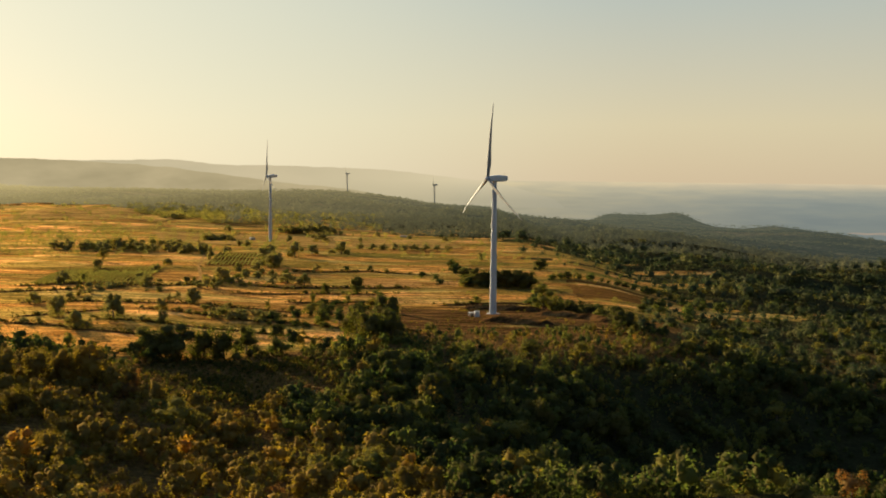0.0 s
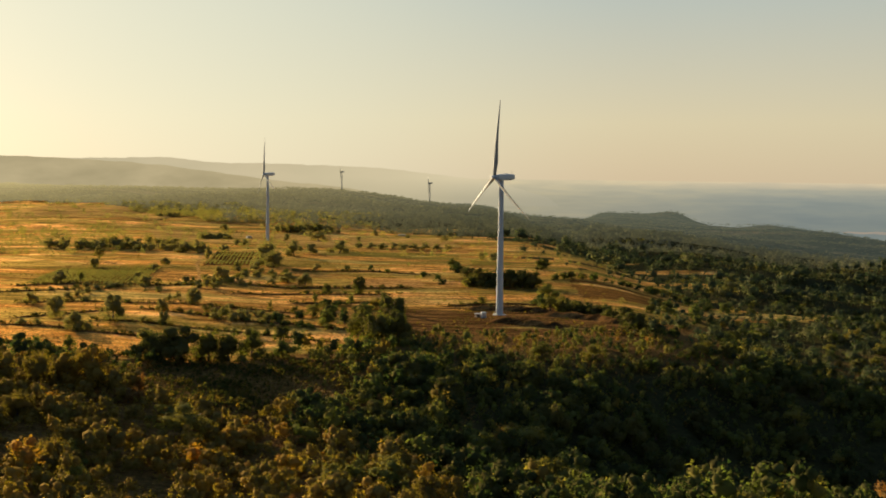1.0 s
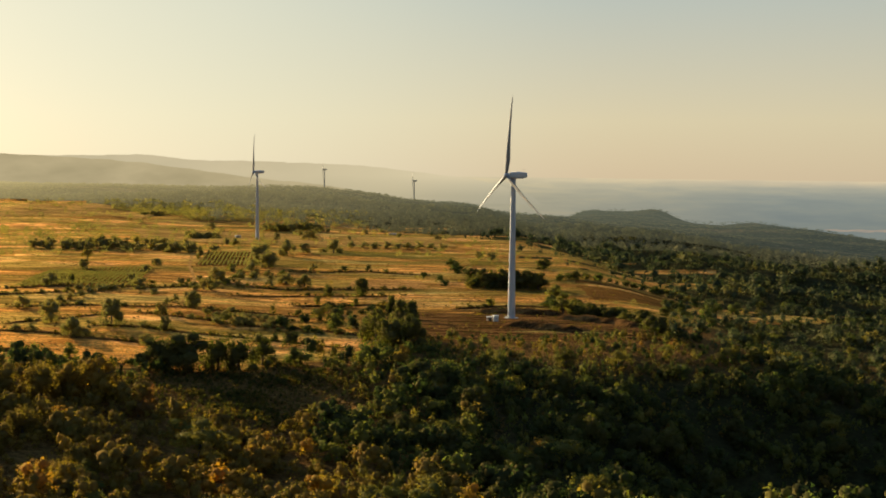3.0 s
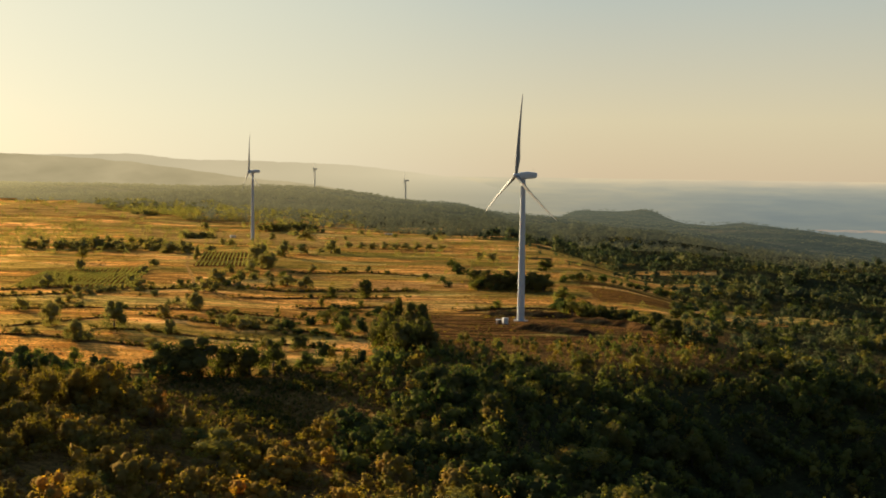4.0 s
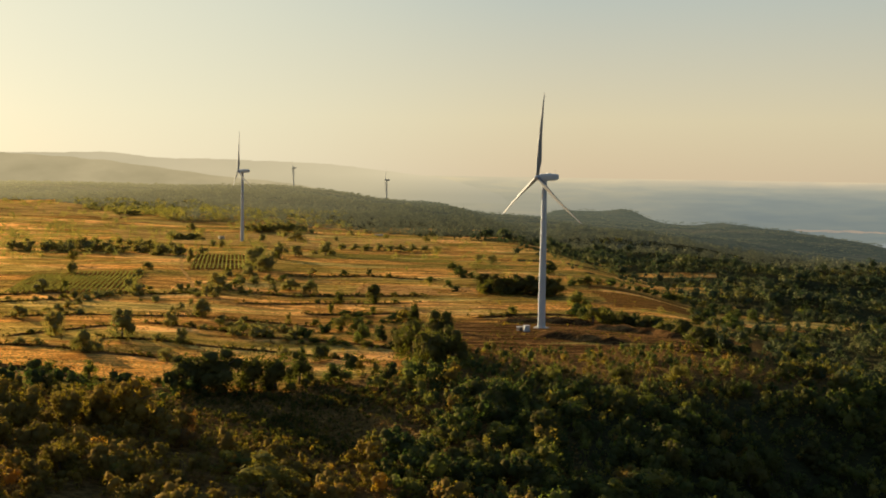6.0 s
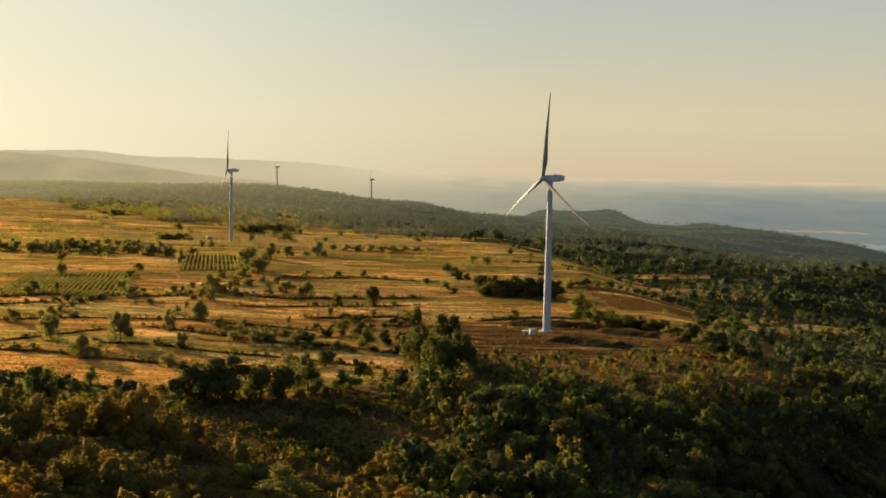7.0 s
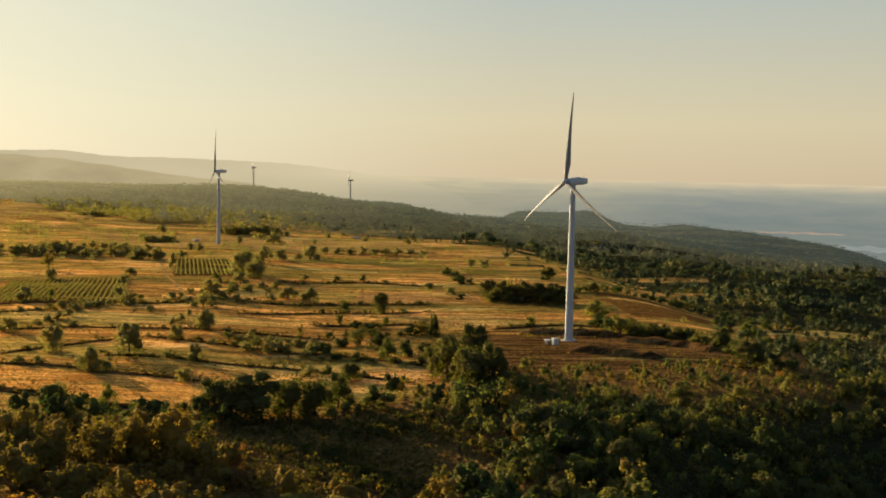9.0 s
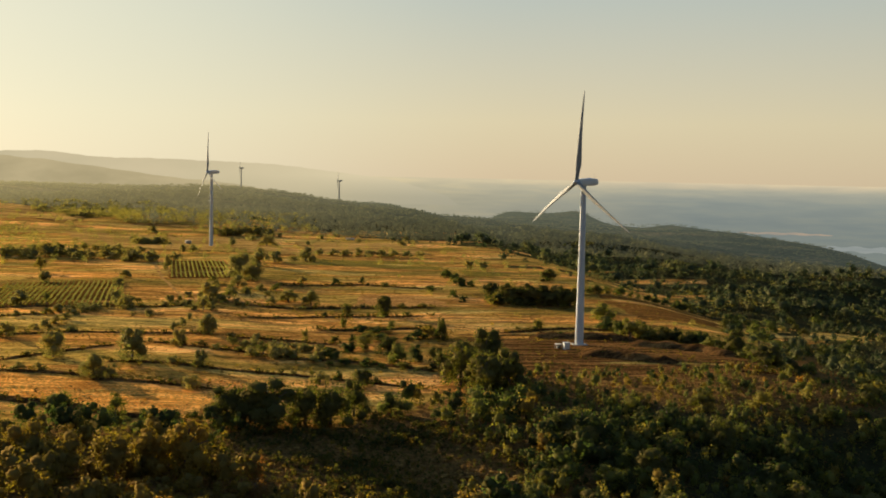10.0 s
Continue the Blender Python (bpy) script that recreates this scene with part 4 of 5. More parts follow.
def vineyard(corner, along, across, rows, label):
    """Vine rows: each row a low leafy wall on posts."""
    corner, along, across = (np.array(v, float) for v in (corner, along, across))
    top = new("vineyard")
    top.location = (corner[0], corner[1], float(land(*corner)))
    tagged(top, label, "vineyard", "vineyards")
    long = np.linalg.norm(along)
    r = np.random.RandomState(int(abs(corner[0])))
    base = np.array([corner[0], corner[1], float(land(*corner))])
    for k in range(rows):
        foot = corner + across * k / (rows - 1)
        n = int(long / 0.30)
        u = r.uniform(0, 1, n)
        p = foot + along * u[:, None]
        c = np.stack([p[:, 0] + r.normal(0, 0.22, n), p[:, 1] + r.normal(0, 0.22, n), land(p[:, 0], p[:, 1]) + r.uniform(0.4, 1.5, n)], 1) - base
        a = r.normal(size=(n, 3))
        b = np.cross(a, r.normal(size=(n, 3)))
        a /= np.linalg.norm(a, axis=1)[:, None]
        b /= np.linalg.norm(b, axis=1)[:, None]
        quads = np.stack([c - a * 0.5, c - b * 0.4, c + a * 0.5, c + b * 0.4], 1)
        row = new("vine", cloud_mesh("vine", quads, VINE, r.rand(n)))
        row.parent = top
        tagged(row, kind="stuff")


patch("field", [(-214, 762), (-282, 747), (-308, 878), (-239, 894)], SOIL, "bare dry earth between vine rows")
patch("field", [(-160, 942), (-206, 930), (-226, 1084), (-181, 1098)], SOIL, "bare dry earth between vine rows")
vineyard((-214, 764), (-17, 125), (-72, -16), 24, "vineyard with straight green rows on dry earth")
vineyard((-162, 944), (-20, 152), (-42, -12), 14, "small vineyard with green rows beside a big tree")


# ---- things by the turbine, sheds ----
def kiosk(x, y, turn):
    top = new("transformer_kiosk")
    top.matrix_world = pose(x, y, float(land(x, y)), 0, 0, turn)
    tagged(top, "white metal transformer kiosk beside a turbine tower", "transformer kiosk")
    part("plinth", box(3.0, 2.6, 0.5, (0, 0, -0.2), 0.05), CONCRETE, top)
    body = part("body", box(2.7, 2.3, 2.8, (0, 0, 0.3), 0.06), CABINET, top)
    part("roof", box(3.0, 2.6, 0.22, (0, 0, 3.1), 0.08), CABINET, top)
    for sx in (-0.66, 0.66):
        d = part("door", box(1.22, 0.06, 2.3, (sx, -1.17, 0.5), 0.02), CABINET, body, "white louvred steel door")
        part("handle", box(0.05, 0.08, 0.3, (sx * 0.2, -1.23, 1.5), 0.01), DARK, d)


def switchgear(x, y, turn):
    top = new("switchgear_rack")
    top.matrix_world = pose(x, y, float(land(x, y)), 0, 0, turn)
    tagged(top, "low grey switchgear under a white canopy beside a kiosk", "switchgear")
    part("canopy", box(2.9, 2.2, 0.25, (0, 0, 2.1), 0.06), CABINET, top, "white flat canopy")
    for sx in (-1.3, 1.3):
        for sy in (-0.95, 0.95):
            part("post", box(0.14, 0.14, 2.2, (sx, sy, -0.1), 0.02), STEEL, top)
    part("cabinet", box(1.5, 1.1, 1.6, (0.3, 0.1, -0.05), 0.05), DARK, top)


kiosk(20.2, 630.5, 12)
switchgear(16.9, 633.0, 12)


def shed(x, y, turn, size, label):
    top = new("shed")
    top.matrix_world = pose(x, y, float(land(x, y)), 0, 0, turn)
    tagged(top, label, "shed", "sheds in the fields")
    w, d, h = size
    part("wall", box(w, d, h + 0.3, (0, 0, -0.3), 0.05), LIME, top, "whitewashed wall")
    bm = bmesh.new()
    e = 0.4
    for sx in (-1, 1):
        pts = [(0, -d / 2 - e, h + w * 0.06), (0, d / 2 + e, h + w * 0.06), (sx * (w / 2 + e), d / 2 + e, h - 0.1), (sx * (w / 2 + e), -d / 2 - e, h - 0.1)]
        lo = [bm.verts.new(p) for p in pts]
        hi = [bm.verts.new((p[0], p[1], p[2] + 0.15)) for p in pts]
        bm.faces.new(lo)
        bm.faces.new(hi[::-1])
        for k in range(4):
            bm.faces.new((lo[k], hi[k], hi[(k + 1) % 4], lo[(k + 1) % 4]))
    bmesh.ops.recalc_face_normals(bm, faces=bm.faces)
    part("roof", bm, ROOFING, top, "pale sheet roof")
    part("door", box(1.0, 0.1, 2.0, (0, -d / 2 - 0.04, 0), 0.02), DARK, top)


shed(-239.4, 1339.0, 20, (6, 5, 3.2), "small whitewashed shed among field trees")
shed(-58.6, 1475.6, 75, (5, 10, 1.7), "long low pale farm shed in the fields")


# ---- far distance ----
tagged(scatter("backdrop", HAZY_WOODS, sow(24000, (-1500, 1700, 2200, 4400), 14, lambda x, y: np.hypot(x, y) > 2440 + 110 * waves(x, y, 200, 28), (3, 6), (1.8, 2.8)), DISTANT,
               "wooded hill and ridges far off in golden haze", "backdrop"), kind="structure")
MID = (-44.0, 56.0)


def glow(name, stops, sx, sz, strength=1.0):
    """Hazy distance: haze painted as the sheet's own glow, which takes no light."""
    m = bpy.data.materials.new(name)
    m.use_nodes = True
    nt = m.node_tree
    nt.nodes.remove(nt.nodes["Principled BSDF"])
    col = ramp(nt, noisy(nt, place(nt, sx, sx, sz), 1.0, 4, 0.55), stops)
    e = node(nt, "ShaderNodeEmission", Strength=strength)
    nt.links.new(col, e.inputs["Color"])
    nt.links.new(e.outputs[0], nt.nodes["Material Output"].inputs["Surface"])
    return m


def far_sheet(name, angles, inner, outer, mat, label, steps=12):
    """A sheet seen far off, from az to az; inner and outer give (radius, height) for each az."""
    bm = bmesh.new()
    grid = []
    for a in angles:
        (r0, z0), (r1, z1) = inner(a), outer(a)
        row = []
        for k in range(steps + 1):
            u = k / steps
            r = r0 + (r1 - r0) * u
            row.append(bm.verts.new((MID[0] + r * math.sin(radians(a)), MID[1] + r * math.cos(radians(a)), z0 + (z1 - z0) * u)))
        grid.append(row)
    for lo, hi in zip(grid, grid[1:]):
        for k in range(steps):
            bm.faces.new((lo[k], lo[k + 1], hi[k + 1], hi[k])).smooth = True
    return tagged(part(name, bm, mat), label, "backdrop", kind="structure")


def ridge(azimuths, heights, rough, seed):
    def top(a):
        h = float(np.interp(a, azimuths, heights))
        return h + rough * float(waves(a * 60, seed * 31.0, 90, seed) + 0.4 * waves(a * 60, seed * 7.0, 25, seed + 1))
    return top


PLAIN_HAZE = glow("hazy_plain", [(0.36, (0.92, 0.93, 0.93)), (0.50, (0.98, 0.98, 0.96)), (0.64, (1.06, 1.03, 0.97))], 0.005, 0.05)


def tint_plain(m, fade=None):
    """Haze colour painted into the glow: grey-blue low down, warmer towards the horizon and the sun."""
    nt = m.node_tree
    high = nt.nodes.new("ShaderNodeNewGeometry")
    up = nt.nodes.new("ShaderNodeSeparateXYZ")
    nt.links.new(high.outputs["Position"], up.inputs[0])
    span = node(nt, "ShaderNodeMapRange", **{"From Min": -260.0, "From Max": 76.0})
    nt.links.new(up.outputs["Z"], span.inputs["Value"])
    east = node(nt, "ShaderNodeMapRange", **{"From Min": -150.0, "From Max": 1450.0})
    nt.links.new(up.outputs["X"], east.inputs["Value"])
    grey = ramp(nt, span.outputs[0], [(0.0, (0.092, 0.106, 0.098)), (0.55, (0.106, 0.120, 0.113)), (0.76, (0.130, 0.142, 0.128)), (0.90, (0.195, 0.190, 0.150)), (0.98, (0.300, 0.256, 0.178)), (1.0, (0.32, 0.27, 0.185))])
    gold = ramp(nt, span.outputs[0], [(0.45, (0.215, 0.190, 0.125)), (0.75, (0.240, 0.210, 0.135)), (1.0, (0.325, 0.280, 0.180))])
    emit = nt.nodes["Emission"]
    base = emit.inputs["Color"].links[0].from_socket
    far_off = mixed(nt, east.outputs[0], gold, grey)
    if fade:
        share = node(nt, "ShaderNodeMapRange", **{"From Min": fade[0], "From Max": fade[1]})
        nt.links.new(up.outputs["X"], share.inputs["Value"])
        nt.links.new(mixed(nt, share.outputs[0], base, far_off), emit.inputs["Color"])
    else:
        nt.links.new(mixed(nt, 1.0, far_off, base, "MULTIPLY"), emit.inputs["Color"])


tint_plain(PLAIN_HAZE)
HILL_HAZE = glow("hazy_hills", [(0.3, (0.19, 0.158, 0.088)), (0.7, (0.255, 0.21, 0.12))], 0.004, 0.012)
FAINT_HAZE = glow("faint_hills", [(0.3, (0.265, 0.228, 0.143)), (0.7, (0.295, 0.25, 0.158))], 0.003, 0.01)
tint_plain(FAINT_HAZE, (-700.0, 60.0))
# bank and water glow too, with the haze painted into their colours
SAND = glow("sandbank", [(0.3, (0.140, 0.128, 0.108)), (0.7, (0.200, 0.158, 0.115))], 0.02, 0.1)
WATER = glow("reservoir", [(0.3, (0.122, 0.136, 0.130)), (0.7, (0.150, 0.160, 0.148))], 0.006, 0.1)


def plain_at(z):
    return 4350 + (z + 260) / 336 * 530


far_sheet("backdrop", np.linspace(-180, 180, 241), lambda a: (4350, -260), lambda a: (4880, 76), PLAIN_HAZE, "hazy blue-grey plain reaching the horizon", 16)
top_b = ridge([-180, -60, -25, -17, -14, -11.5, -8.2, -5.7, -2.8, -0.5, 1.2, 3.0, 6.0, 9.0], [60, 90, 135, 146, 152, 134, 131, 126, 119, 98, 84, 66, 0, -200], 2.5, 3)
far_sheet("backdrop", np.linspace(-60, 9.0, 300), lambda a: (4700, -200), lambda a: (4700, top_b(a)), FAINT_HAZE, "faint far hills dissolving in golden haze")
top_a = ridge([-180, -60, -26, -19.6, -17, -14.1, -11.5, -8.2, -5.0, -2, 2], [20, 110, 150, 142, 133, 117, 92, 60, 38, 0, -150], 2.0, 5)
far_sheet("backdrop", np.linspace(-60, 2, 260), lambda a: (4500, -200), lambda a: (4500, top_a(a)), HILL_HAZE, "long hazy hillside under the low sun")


def strip(name, az, low, high, mat, label, seed):
    """A thin strip on the far plain that tapers out at both ends."""
    def edge(a, sign):
        thin = max(0.0, math.sin(math.pi * (a - az[0]) / (az[1] - az[0]))) ** 0.5
        mid = (low + high) / 2 + 0.7 * math.sin(a * 1.9 + seed)
        return mid + sign * thin * (high - low) / 2 * (0.75 + 0.25 * math.sin(a * 5.3 + seed * 2 + sign))
    far_sheet(name, np.linspace(az[0], az[1], 70), lambda a: (plain_at(edge(a, -1)) - 8, edge(a, -1)), lambda a: (plain_at(edge(a, 1)) - 8, edge(a, 1)), mat, label, 2)


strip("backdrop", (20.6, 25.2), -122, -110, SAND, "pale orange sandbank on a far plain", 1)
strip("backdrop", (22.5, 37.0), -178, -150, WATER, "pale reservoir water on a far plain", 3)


# ---- trees and bushes of the plateau, one by one ----
tree("oak", -207.0, 583.9, 12.5, 10.5)
tree("oak", -173.4, 571.0, 14.8, 11.5)
tree("oak", -182.1, 538.4, 10.5, 8.5)
tree("bush", -175.5, 537.5, 5.9, 5.8)
tree("oak", -264.1, 755.1, 9.0, 10.9)
tree("pale", -249.9, 752.4, 9.6, 4.7)
tree("pale", -305.8, 970.4, 12.9, 9.1)
tree("oak", -282.4, 884.2, 8.8, 8.2)
tree("oak", -235.3, 921.5, 6.6, 8.4)
tree("bush", -230.9, 869.2, 7.4, 7.5)
tree("bush", -214.0, 767.9, 12.4, 7.5)
tree("bush", -206.1, 752.9, 9.8, 10.0)
tree("bush", -240.7, 639.2, 8.3, 8.4)
tree("bush", -235.6, 667.5, 3.7, 5.9)
tree("bush", -231.5, 672.6, 4.6, 6.5)
tree("bush", -228.5, 682.8, 4.7, 7.2)
tree("bush", -226.4, 695.7, 4.2, 6.1)
tree("bush", -228.0, 719.0, 4.4, 7.7)
tree("bush", -225.0, 733.0, 4.5, 7.8)
tree("bush", -221.4, 741.9, 4.2, 7.3)
tree("oak", -151.8, 661.3, 10.6, 9.4)
tree("oak", -160.4, 620.8, 8.3, 6.9)
tree("bush", -169.5, 672.6, 4.3, 3.8)
tree("bush", -166.5, 682.1, 5.2, 4.7)
tree("bush", -166.1, 710.6, 3.6, 3.4)
tree("pale", -180.2, 782.0, 6.1, 3.8)
tree("oak", -164.4, 804.0, 11.5, 12.9)
tree("bush", -162.9, 748.5, 9.3, 8.2)
tree("pale", -171.6, 903.3, 6.0, 7.3)
tree("oak", -145.0, 564.4, 7.6, 5.6)
tree("bush", -143.9, 522.4, 5.6, 7.7)
tree("bush", -180.3, 484.7, 6.2, 4.7)
tree("pale", -161.7, 471.5, 9.1, 5.7)
tree("pale", -167.7, 445.3, 8.5, 4.9)
tree("pale", -157.4, 457.6, 4.8, 5.5)
tree("bush", -205.1, 551.1, 3.4, 4.7)
tree("oak", -349.2, 1125.1, 12.6, 11.8)
tree("pale", -335.6, 1108.8, 15.0, 12.6)
tree("oak", -330.3, 1102.9, 10.2, 13.6)
tree("pale", -329.7, 1142.1, 11.7, 10.8)
tree("oak", -311.7, 1109.1, 11.8, 14.7)
tree("pale", -312.5, 1160.1, 10.8, 9.9)
tree("pale", -300.2, 1149.3, 10.6, 10.9)
tree("oak", -289.6, 1141.1, 10.5, 11.8)
tree("oak", -277.1, 1123.9, 12.4, 14.8)
tree("oak", -262.2, 1117.3, 9.7, 13.6)
tree("oak", -260.6, 1154.2, 8.5, 11.9)
tree("oak", -242.1, 1091.1, 10.0, 10.2)
tree("oak", -366.1, 1102.1, 11.9, 12.6)
tree("oak", -361.0, 1122.1, 9.5, 11.8)
tree("bush", -290.9, 1310.7, 9.2, 13.7)
tree("bush", -280.7, 1313.3, 10.4, 15.0)
tree("bush", -269.3, 1316.0, 8.6, 12.5)
tree("oak", -300.2, 1494.8, 10.6, 12.9)
tree("bush", -227.3, 1197.2, 7.7, 7.9)
tree("bush", -217.1, 1187.3, 8.2, 8.9)
tree("bush", -216.5, 1003.4, 13.1, 6.5)
tree("bush", -222.8, 1105.8, 6.6, 11.3)
tree("oak", -157.2, 962.9, 22.8, 20.1)
tree("oak", -146.5, 932.4, 15.7, 15.2)
tree("bush", -154.1, 890.6, 8.6, 12.0)
tree("oak", -147.7, 1066.0, 16.8, 16.7)
tree("oak", -136.3, 1106.7, 10.5, 13.3)
tree("oak", -153.8, 1324.7, 13.4, 18.7)
tree("bush", -189.4, 1313.6, 8.5, 8.7)
tree("bush", -173.8, 1418.0, 8.6, 9.4)
tree("oak", -109.5, 1134.3, 14.4, 16.8)
tree("bush", -120.6, 1145.2, 5.7, 10.6)
tree("bush", -109.7, 1378.9, 5.7, 6.5)
tree("bush", -94.7, 1477.2, 7.6, 8.4)
tree("bush", -75.9, 1524.1, 7.1, 8.7)
tree("bush", -49.4, 1424.1, 6.6, 6.7)
tree("bush", -2.4, 1385.3, 7.1, 9.2)
tree("bush", -145.5, 1489.5, 6.2, 7.1)
tree("bush", -96.5, 1216.6, 7.8, 9.1)
tree("bush", -83.0, 1218.5, 7.2, 11.4)
tree("bush", -70.7, 1212.2, 7.2, 11.3)
tree("bush", -57.6, 1216.9, 7.8, 10.2)
tree("bush", -46.8, 1206.3, 8.3, 11.3)
tree("bush", -35.8, 1202.7, 8.2, 12.3)
tree("bush", -23.2, 1205.9, 7.7, 12.4)
tree("bush", -10.5, 1202.9, 7.7, 11.2)
tree("bush", 1.5, 1197.9, 7.7, 10.1)
tree("oak", -116.4, 808.7, 8.4, 12.2)
tree("oak", -102.3, 796.7, 10.7, 9.9)
tree("bush", -108.9, 928.6, 5.3, 8.4)
tree("bush", -84.7, 937.5, 4.6, 5.9)
tree("bush", -65.0, 945.9, 5.9, 4.7)
tree("oak", -59.9, 752.1, 13.9, 9.9)
tree("oak", -81.6, 749.1, 8.7, 6.6)
tree("bush", -84.5, 705.7, 5.1, 4.3)
tree("bush", -75.5, 689.2, 4.4, 7.7)
tree("pale", -60.2, 687.4, 7.3, 4.7)
tree("bush", -66.9, 684.8, 3.8, 8.9)
tree("pale", -76.4, 631.5, 8.1, 10.7)
tree("oak", -66.9, 613.8, 9.1, 9.9)
tree("bush", -63.9, 584.2, 9.8, 8.3)
tree("bush", -55.8, 592.7, 8.5, 7.0)
tree("oak", -47.9, 584.8, 8.2, 7.4)
tree("pale", -104.4, 648.3, 7.0, 3.0)
tree("bush", -128.3, 641.7, 3.7, 3.3)
tree("bush", -127.1, 600.2, 5.2, 6.6)
tree("pale", -122.3, 602.4, 6.0, 6.6)
tree("bush", -117.5, 603.6, 6.2, 6.6)
tree("bush", -112.5, 601.7, 5.9, 6.6)
tree("bush", -108.7, 600.8, 5.2, 5.5)
tree("bush", -97.6, 596.7, 5.6, 6.5)
tree("bush", -93.7, 596.7, 5.9, 6.5)
tree("bush", -90.5, 595.6, 5.4, 5.5)
tree("bush", -97.2, 544.9, 4.8, 6.7)
tree("bush", -89.9, 548.9, 4.4, 3.6)
tree("oak", -81.4, 537.3, 7.5, 8.8)
tree("oak", -127.5, 471.5, 12.5, 12.2)
tree("oak", -121.7, 469.8, 14.0, 14.6)
tree("oak", -113.7, 467.0, 16.6, 17.8)
tree("oak", -102.3, 471.4, 15.5, 14.0)
tree("oak", -93.9, 472.3, 15.0, 13.7)
tree("oak", -86.2, 483.4, 13.2, 10.5)
tree("bush", -73.6, 490.0, 7.3, 7.9)
tree("oak", -132.7, 409.5, 17.7, 14.1)
tree("oak", -151.0, 406.1, 15.0, 12.5)
tree("oak", -163.2, 403.8, 13.0, 12.5)
tree("oak", -173.6, 409.0, 14.1, 11.2)
tree("oak", -143.1, 412.5, 13.2, 9.5)
tree("rust", -116.9, 415.9, 5.8, 4.1)
tree("rust", -112.6, 397.1, 5.1, 5.1)
tree("bush", 5.2, 997.6, 7.6, 10.1)
tree("bush", 9.0, 968.8, 7.8, 9.8)
tree("bush", 7.2, 927.5, 7.9, 10.1)
tree("bush", 14.5, 924.5, 5.4, 7.6)
tree("bush", -6.7, 856.3, 6.8, 6.2)
tree("bush", -3.4, 828.5, 5.5, 5.9)
tree("bush", -19.0, 883.1, 5.5, 4.8)
tree("oak", 17.5, 841.7, 13.4, 13.7)
tree("oak", 25.6, 821.9, 14.9, 15.6)
tree("oak", 35.7, 815.9, 14.8, 15.5)
tree("oak", 45.8, 810.8, 14.7, 15.4)
tree("oak", 54.7, 803.8, 14.6, 14.6)
tree("oak", 61.9, 800.1, 13.5, 13.1)
tree("bush", 21.8, 706.0, 6.0, 5.0)
tree("oak", 85.2, 979.2, 10.7, 12.8)
tree("bush", 35.0, 1079.9, 7.9, 11.0)
tree("bush", 46.2, 1070.1, 7.8, 11.0)
tree("bush", 66.4, 739.8, 11.8, 13.1)
tree("bush", 57.1, 670.1, 8.5, 7.2)
tree("pale", 61.6, 664.6, 11.6, 9.5)
tree("bush", 67.9, 664.8, 8.2, 7.1)
tree("bush", 71.7, 660.4, 8.1, 7.7)
tree("oak", 76.7, 655.6, 9.2, 8.8)
tree("bush", 83.8, 656.4, 8.1, 7.1)
tree("bush", 92.9, 646.8, 9.2, 7.0)
tree("oak", -28.5, 566.7, 21.0, 14.3)
tree("oak", -42.1, 544.0, 20.3, 13.5)
tree("oak", -24.8, 533.0, 17.8, 13.3)
tree("oak", -35.1, 526.5, 16.8, 14.3)
tree("oak", -45.2, 566.0, 11.6, 9.4)
tree("oak", -37.7, 652.0, 12.9, 5.6)
tree("oak", 96.1, 573.7, 12.4, 14.2)
tree("oak", 99.5, 618.4, 10.2, 11.2)
tree("pale", -86.6, 358.3, 12.5, 15.7)
tree("pale", -95.8, 378.7, 6.1, 12.5)
tree("pale", -101.1, 299.3, 8.7, 7.2)
tree("oak", -68.0, 350.6, 9.4, 11.5)
tree("oak", -6.8, 298.8, 9.8, 8.7)
tree("oak", 9.0, 302.2, 9.6, 7.2)
tree("rust", -114.3, 407.0, 8.8, 5.4)
tree("rust", -114.6, 395.1, 7.0, 7.8)
tree("oak", 71.4, 431.6, 12.4, 11.5)
tree("pale", 27.7, 396.3, 9.3, 16.9)
tree("pale", -9.2, 382.6, 7.6, 12.2)
tree("oak", -140.1, 359.6, 10.1, 10.3)
tree("pale", -120.4, 363.1, 7.0, 4.9)
tree("oak", -33.9, 543.3, 15.4, 17.1)
tree("oak", 40.7, 416.1, 15.2, 8.8)
tree("bush", -12.3, 414.4, 7.3, 8.2)
tree("oak", 59.5, 425.5, 12.6, 12.9)

# the lit trees of the near ridge and slope
near = random.Random(11)
for k in range(120):
    x, y = near.uniform(-150, 150), near.uniform(235, 420)
    if abs(x) > 0.44 * y + 15 or float(slope_clearing(x, y)) > 0.4:
        continue
    w = near.uniform(5, 9)
    tree(near.choice(["oak", "bush", "pale", "rust", "rust", "pale"] if y < 300 else ["oak", "oak", "bush", "bush", "pale", "oak"]), round(x, 1), round(y, 1), w * near.uniform(0.8, 1.05), w)

# full crowns standing out of the dense scrub on the shaded slope
for k in range(150):
    x, y = near.uniform(-35, 190), near.uniform(300, 500)
    if abs(x) > 0.44 * y + 10 or float(slope_clearing(x, y)) > 0.35:
        continue
    w = near.uniform(6, 11)
    tree(near.choice(["oak", "bush", "oak", "bush", "pale"]), round(x, 1), round(y, 1), w * near.uniform(0.85, 1.1), w)

# trees standing out of the scrub beyond the turbine's apron
for k in range(190):
    x, y = near.uniform(95, 350), near.uniform(470, 900)
    if x > 0.44 * y + 10 or x < 105 + 0.06 * (y - 470) or bool(in_field(x, y)) or float(apron(x, y)) > 0.5:
        continue
    w = near.uniform(5, 10)
    tree(near.choice(["bush", "bush", "oak", "bush", "pale"]), round(x, 1), round(y, 1), w * near.uniform(0.75, 1.0), w)

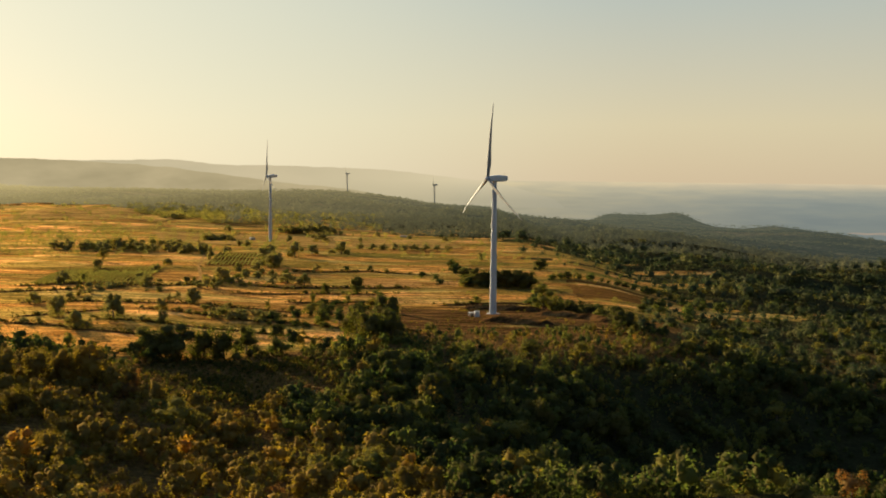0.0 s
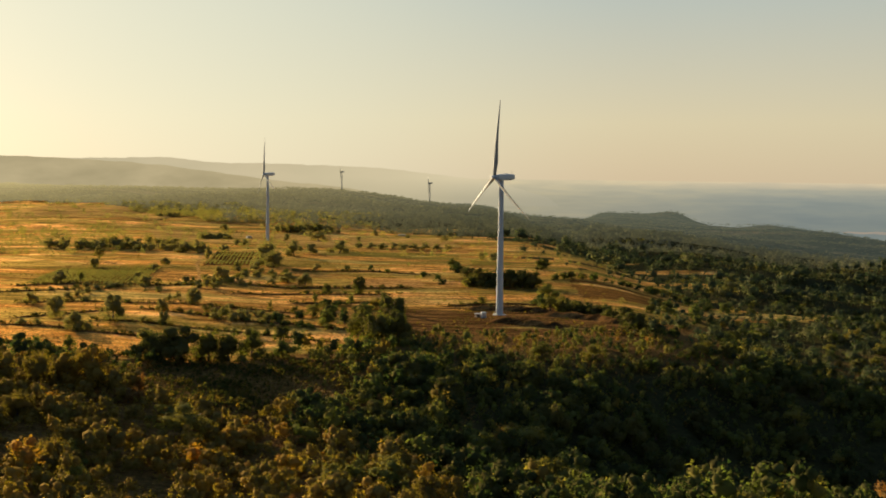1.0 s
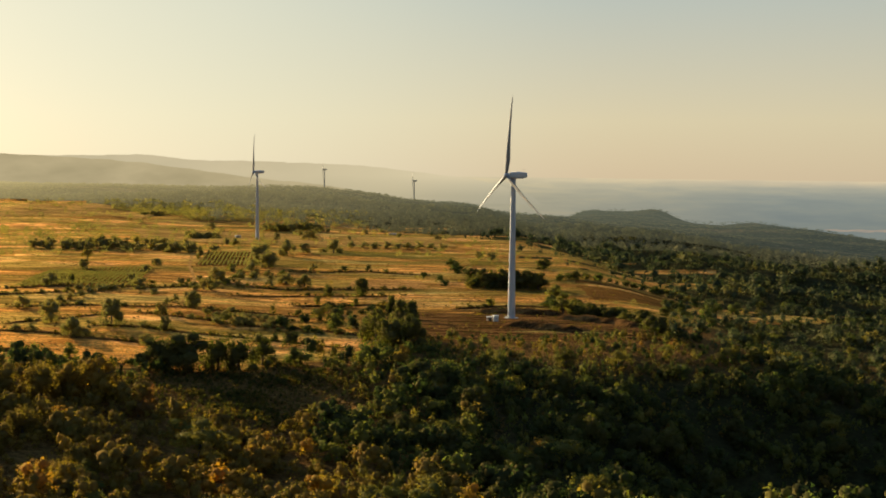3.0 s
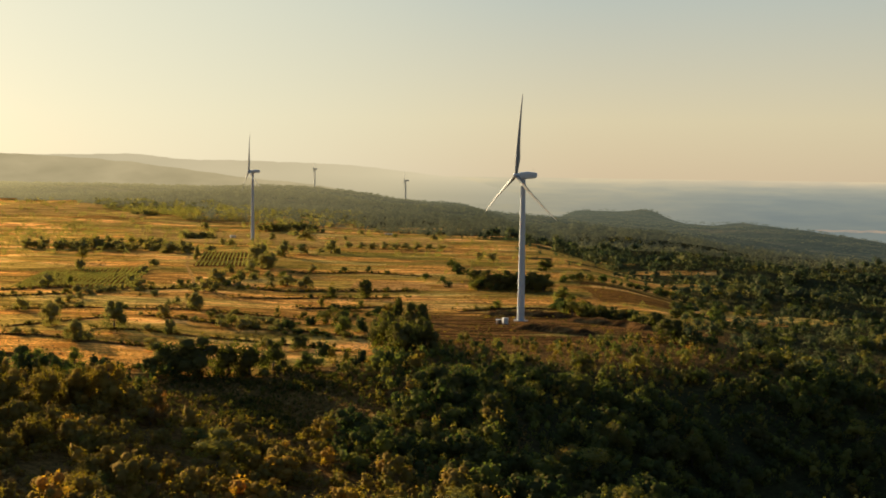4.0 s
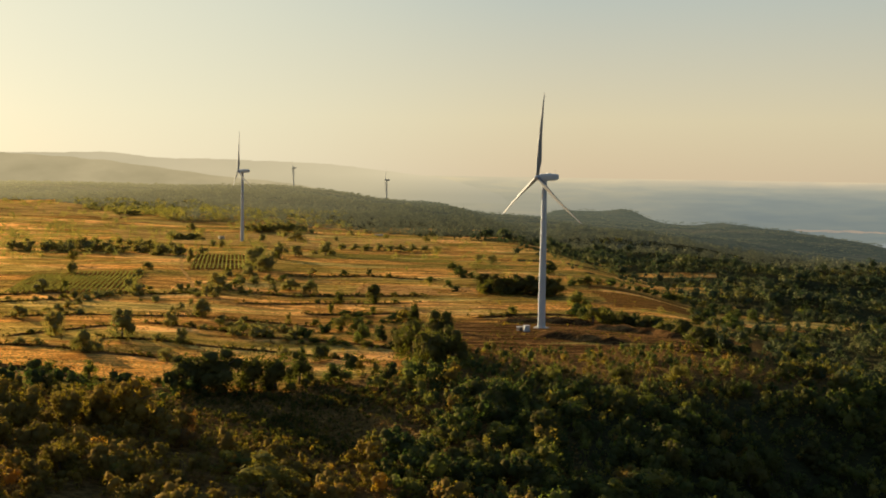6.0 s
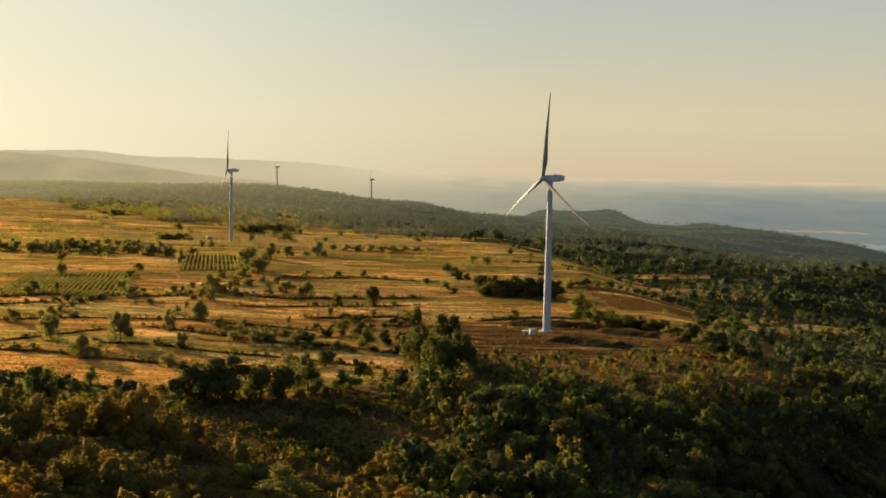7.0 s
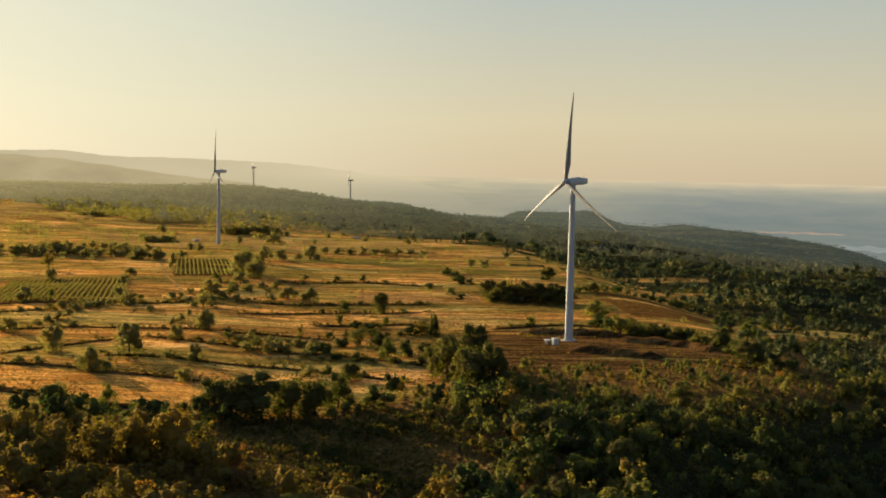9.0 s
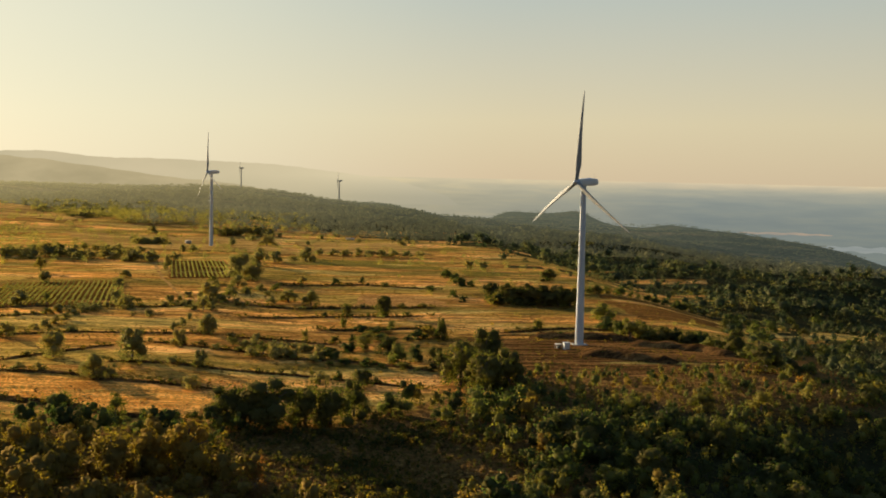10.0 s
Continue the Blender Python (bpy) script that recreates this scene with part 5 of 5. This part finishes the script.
# the hedges on both sides of the brown field
hedge = random.Random(23)
for line, big in (([(58, 704), (64, 688), (76, 660), (94, 634), (104, 604), (112, 580)], 1.0), ([(84, 868), (104, 880), (128, 892), (152, 899), (186, 902)], 0.85)):
    for q in ribbon(line, 1.0, 4.6)[0]:
        x, y = q[0] + hedge.uniform(-4, 4), q[1] + hedge.uniform(-4, 4)
        w = big * hedge.uniform(5.0, 10.0)
        tree(hedge.choice(["bush", "oak", "oak", "pale", "bush"]), round(x, 1), round(y, 1), w * hedge.uniform(0.7, 0.95), w)

# low bushes grown up along the banks
for q in BANK_LINES:
    for p in q[::4]:
        if hedge.random() < 0.62 or (0 < p[0] < 95 and 600 < p[1] < 670):
            continue
        w = hedge.uniform(2.6, 6.0)
        tree(hedge.choice(["bush", "bush", "bush", "pale"]), round(p[0] + hedge.uniform(-3, 3), 1), round(p[1] + hedge.uniform(-2, 2), 1), w * hedge.uniform(0.55, 0.8), w)

# the dense copse behind the turbine
for k in range(11):
    w = hedge.uniform(7.5, 11.0)
    tree("bush", round(15 + 4.8 * k + hedge.uniform(-1.5, 1.5), 1), round(820 - 0.9 * k + hedge.uniform(-4, 4), 1), w * hedge.uniform(0.72, 0.9), w)

# trees standing out of the brush on the slope below the turbine
for k in range(75):
    x, y = hedge.uniform(-20, 190), hedge.uniform(395, 555)
    if bool(in_field(x, y)) or x > 0.42 * y or float(apron(x, y)) > 0.8 or y > 500 + 0.35 * x:
        continue
    w = hedge.uniform(5.0, 10.0)
    tree(hedge.choice(["bush", "oak", "oak", "pale", "bush"]), round(x, 1), round(y, 1), w * hedge.uniform(0.8, 1.05), w)

# a second line of trees behind the far row, and two copses
for k in range(26):
    w = hedge.uniform(8.0, 13.0)
    tree(hedge.choice(["oak", "bush", "oak", "pale"]), round(-400 + 6.6 * k + hedge.uniform(-4, 4), 1), round(1112 - 1.2 * k + hedge.uniform(-12, 30), 1), w * hedge.uniform(0.75, 0.95), w)
for k in range(9):
    w = hedge.uniform(8.0, 12.0)
    tree("bush", round(-294 + 4.2 * k, 1), round(1312 + hedge.uniform(-8, 10), 1), w * hedge.uniform(0.7, 0.9), w)

# hedges and thickets between the terraces and round the small vineyard
for line, step, low, top_ in (([(-136, 627), (-116, 626), (-95, 622), (-78, 627)], 3.6, 3.0, 6.5), ([(-88, 648), (-71, 655), (-55, 646), (-40, 668)], 7.0, 4.0, 8.5),
                              ([(-242, 716), (-230, 736), (-218, 754)], 3.6, 3.5, 6.5), ([(-115, 596), (-86, 584), (-56, 569)], 6.5, 3.0, 6.0)):
    for q in ribbon(line, 1.0, step)[0]:
        w = hedge.uniform(low, top_)
        tree(hedge.choice(["bush", "bush", "pale", "bush", "oak"]), round(q[0] + hedge.uniform(-2, 2), 1), round(q[1] + hedge.uniform(-2.5, 2.5), 1), w * hedge.uniform(0.6, 0.85), w)
for k in range(44):
    v = hedge.random()
    x, y = -168 + 20 * v + hedge.gauss(0, 15), 720 + 175 * v
    if -290 < x < -232 or (x < -160 and y > 925):
        continue
    w = hedge.uniform(2.5, 7.5)
    tree(hedge.choice(["bush", "pale", "bush", "oak"]), round(x, 1), round(y, 1), w * hedge.uniform(0.7, 1.0), w)

# a copse behind the far turbine, and thickets on the pasture beyond
for k in range(22):
    w = hedge.uniform(9.0, 15.0)
    tree(hedge.choice(["oak", "bush", "pale"]), round(-226 + 3.4 * k + hedge.uniform(-5, 5), 1), round(1480 + 0.5 * k + hedge.uniform(-16, 16), 1), w * hedge.uniform(0.75, 0.95), w)
for k in range(8):
    w = hedge.uniform(8.0, 13.0)
    tree("bush", round(-444 + 4.5 * k, 1), round(1690 + hedge.uniform(-14, 14), 1), w * hedge.uniform(0.7, 0.95), w)
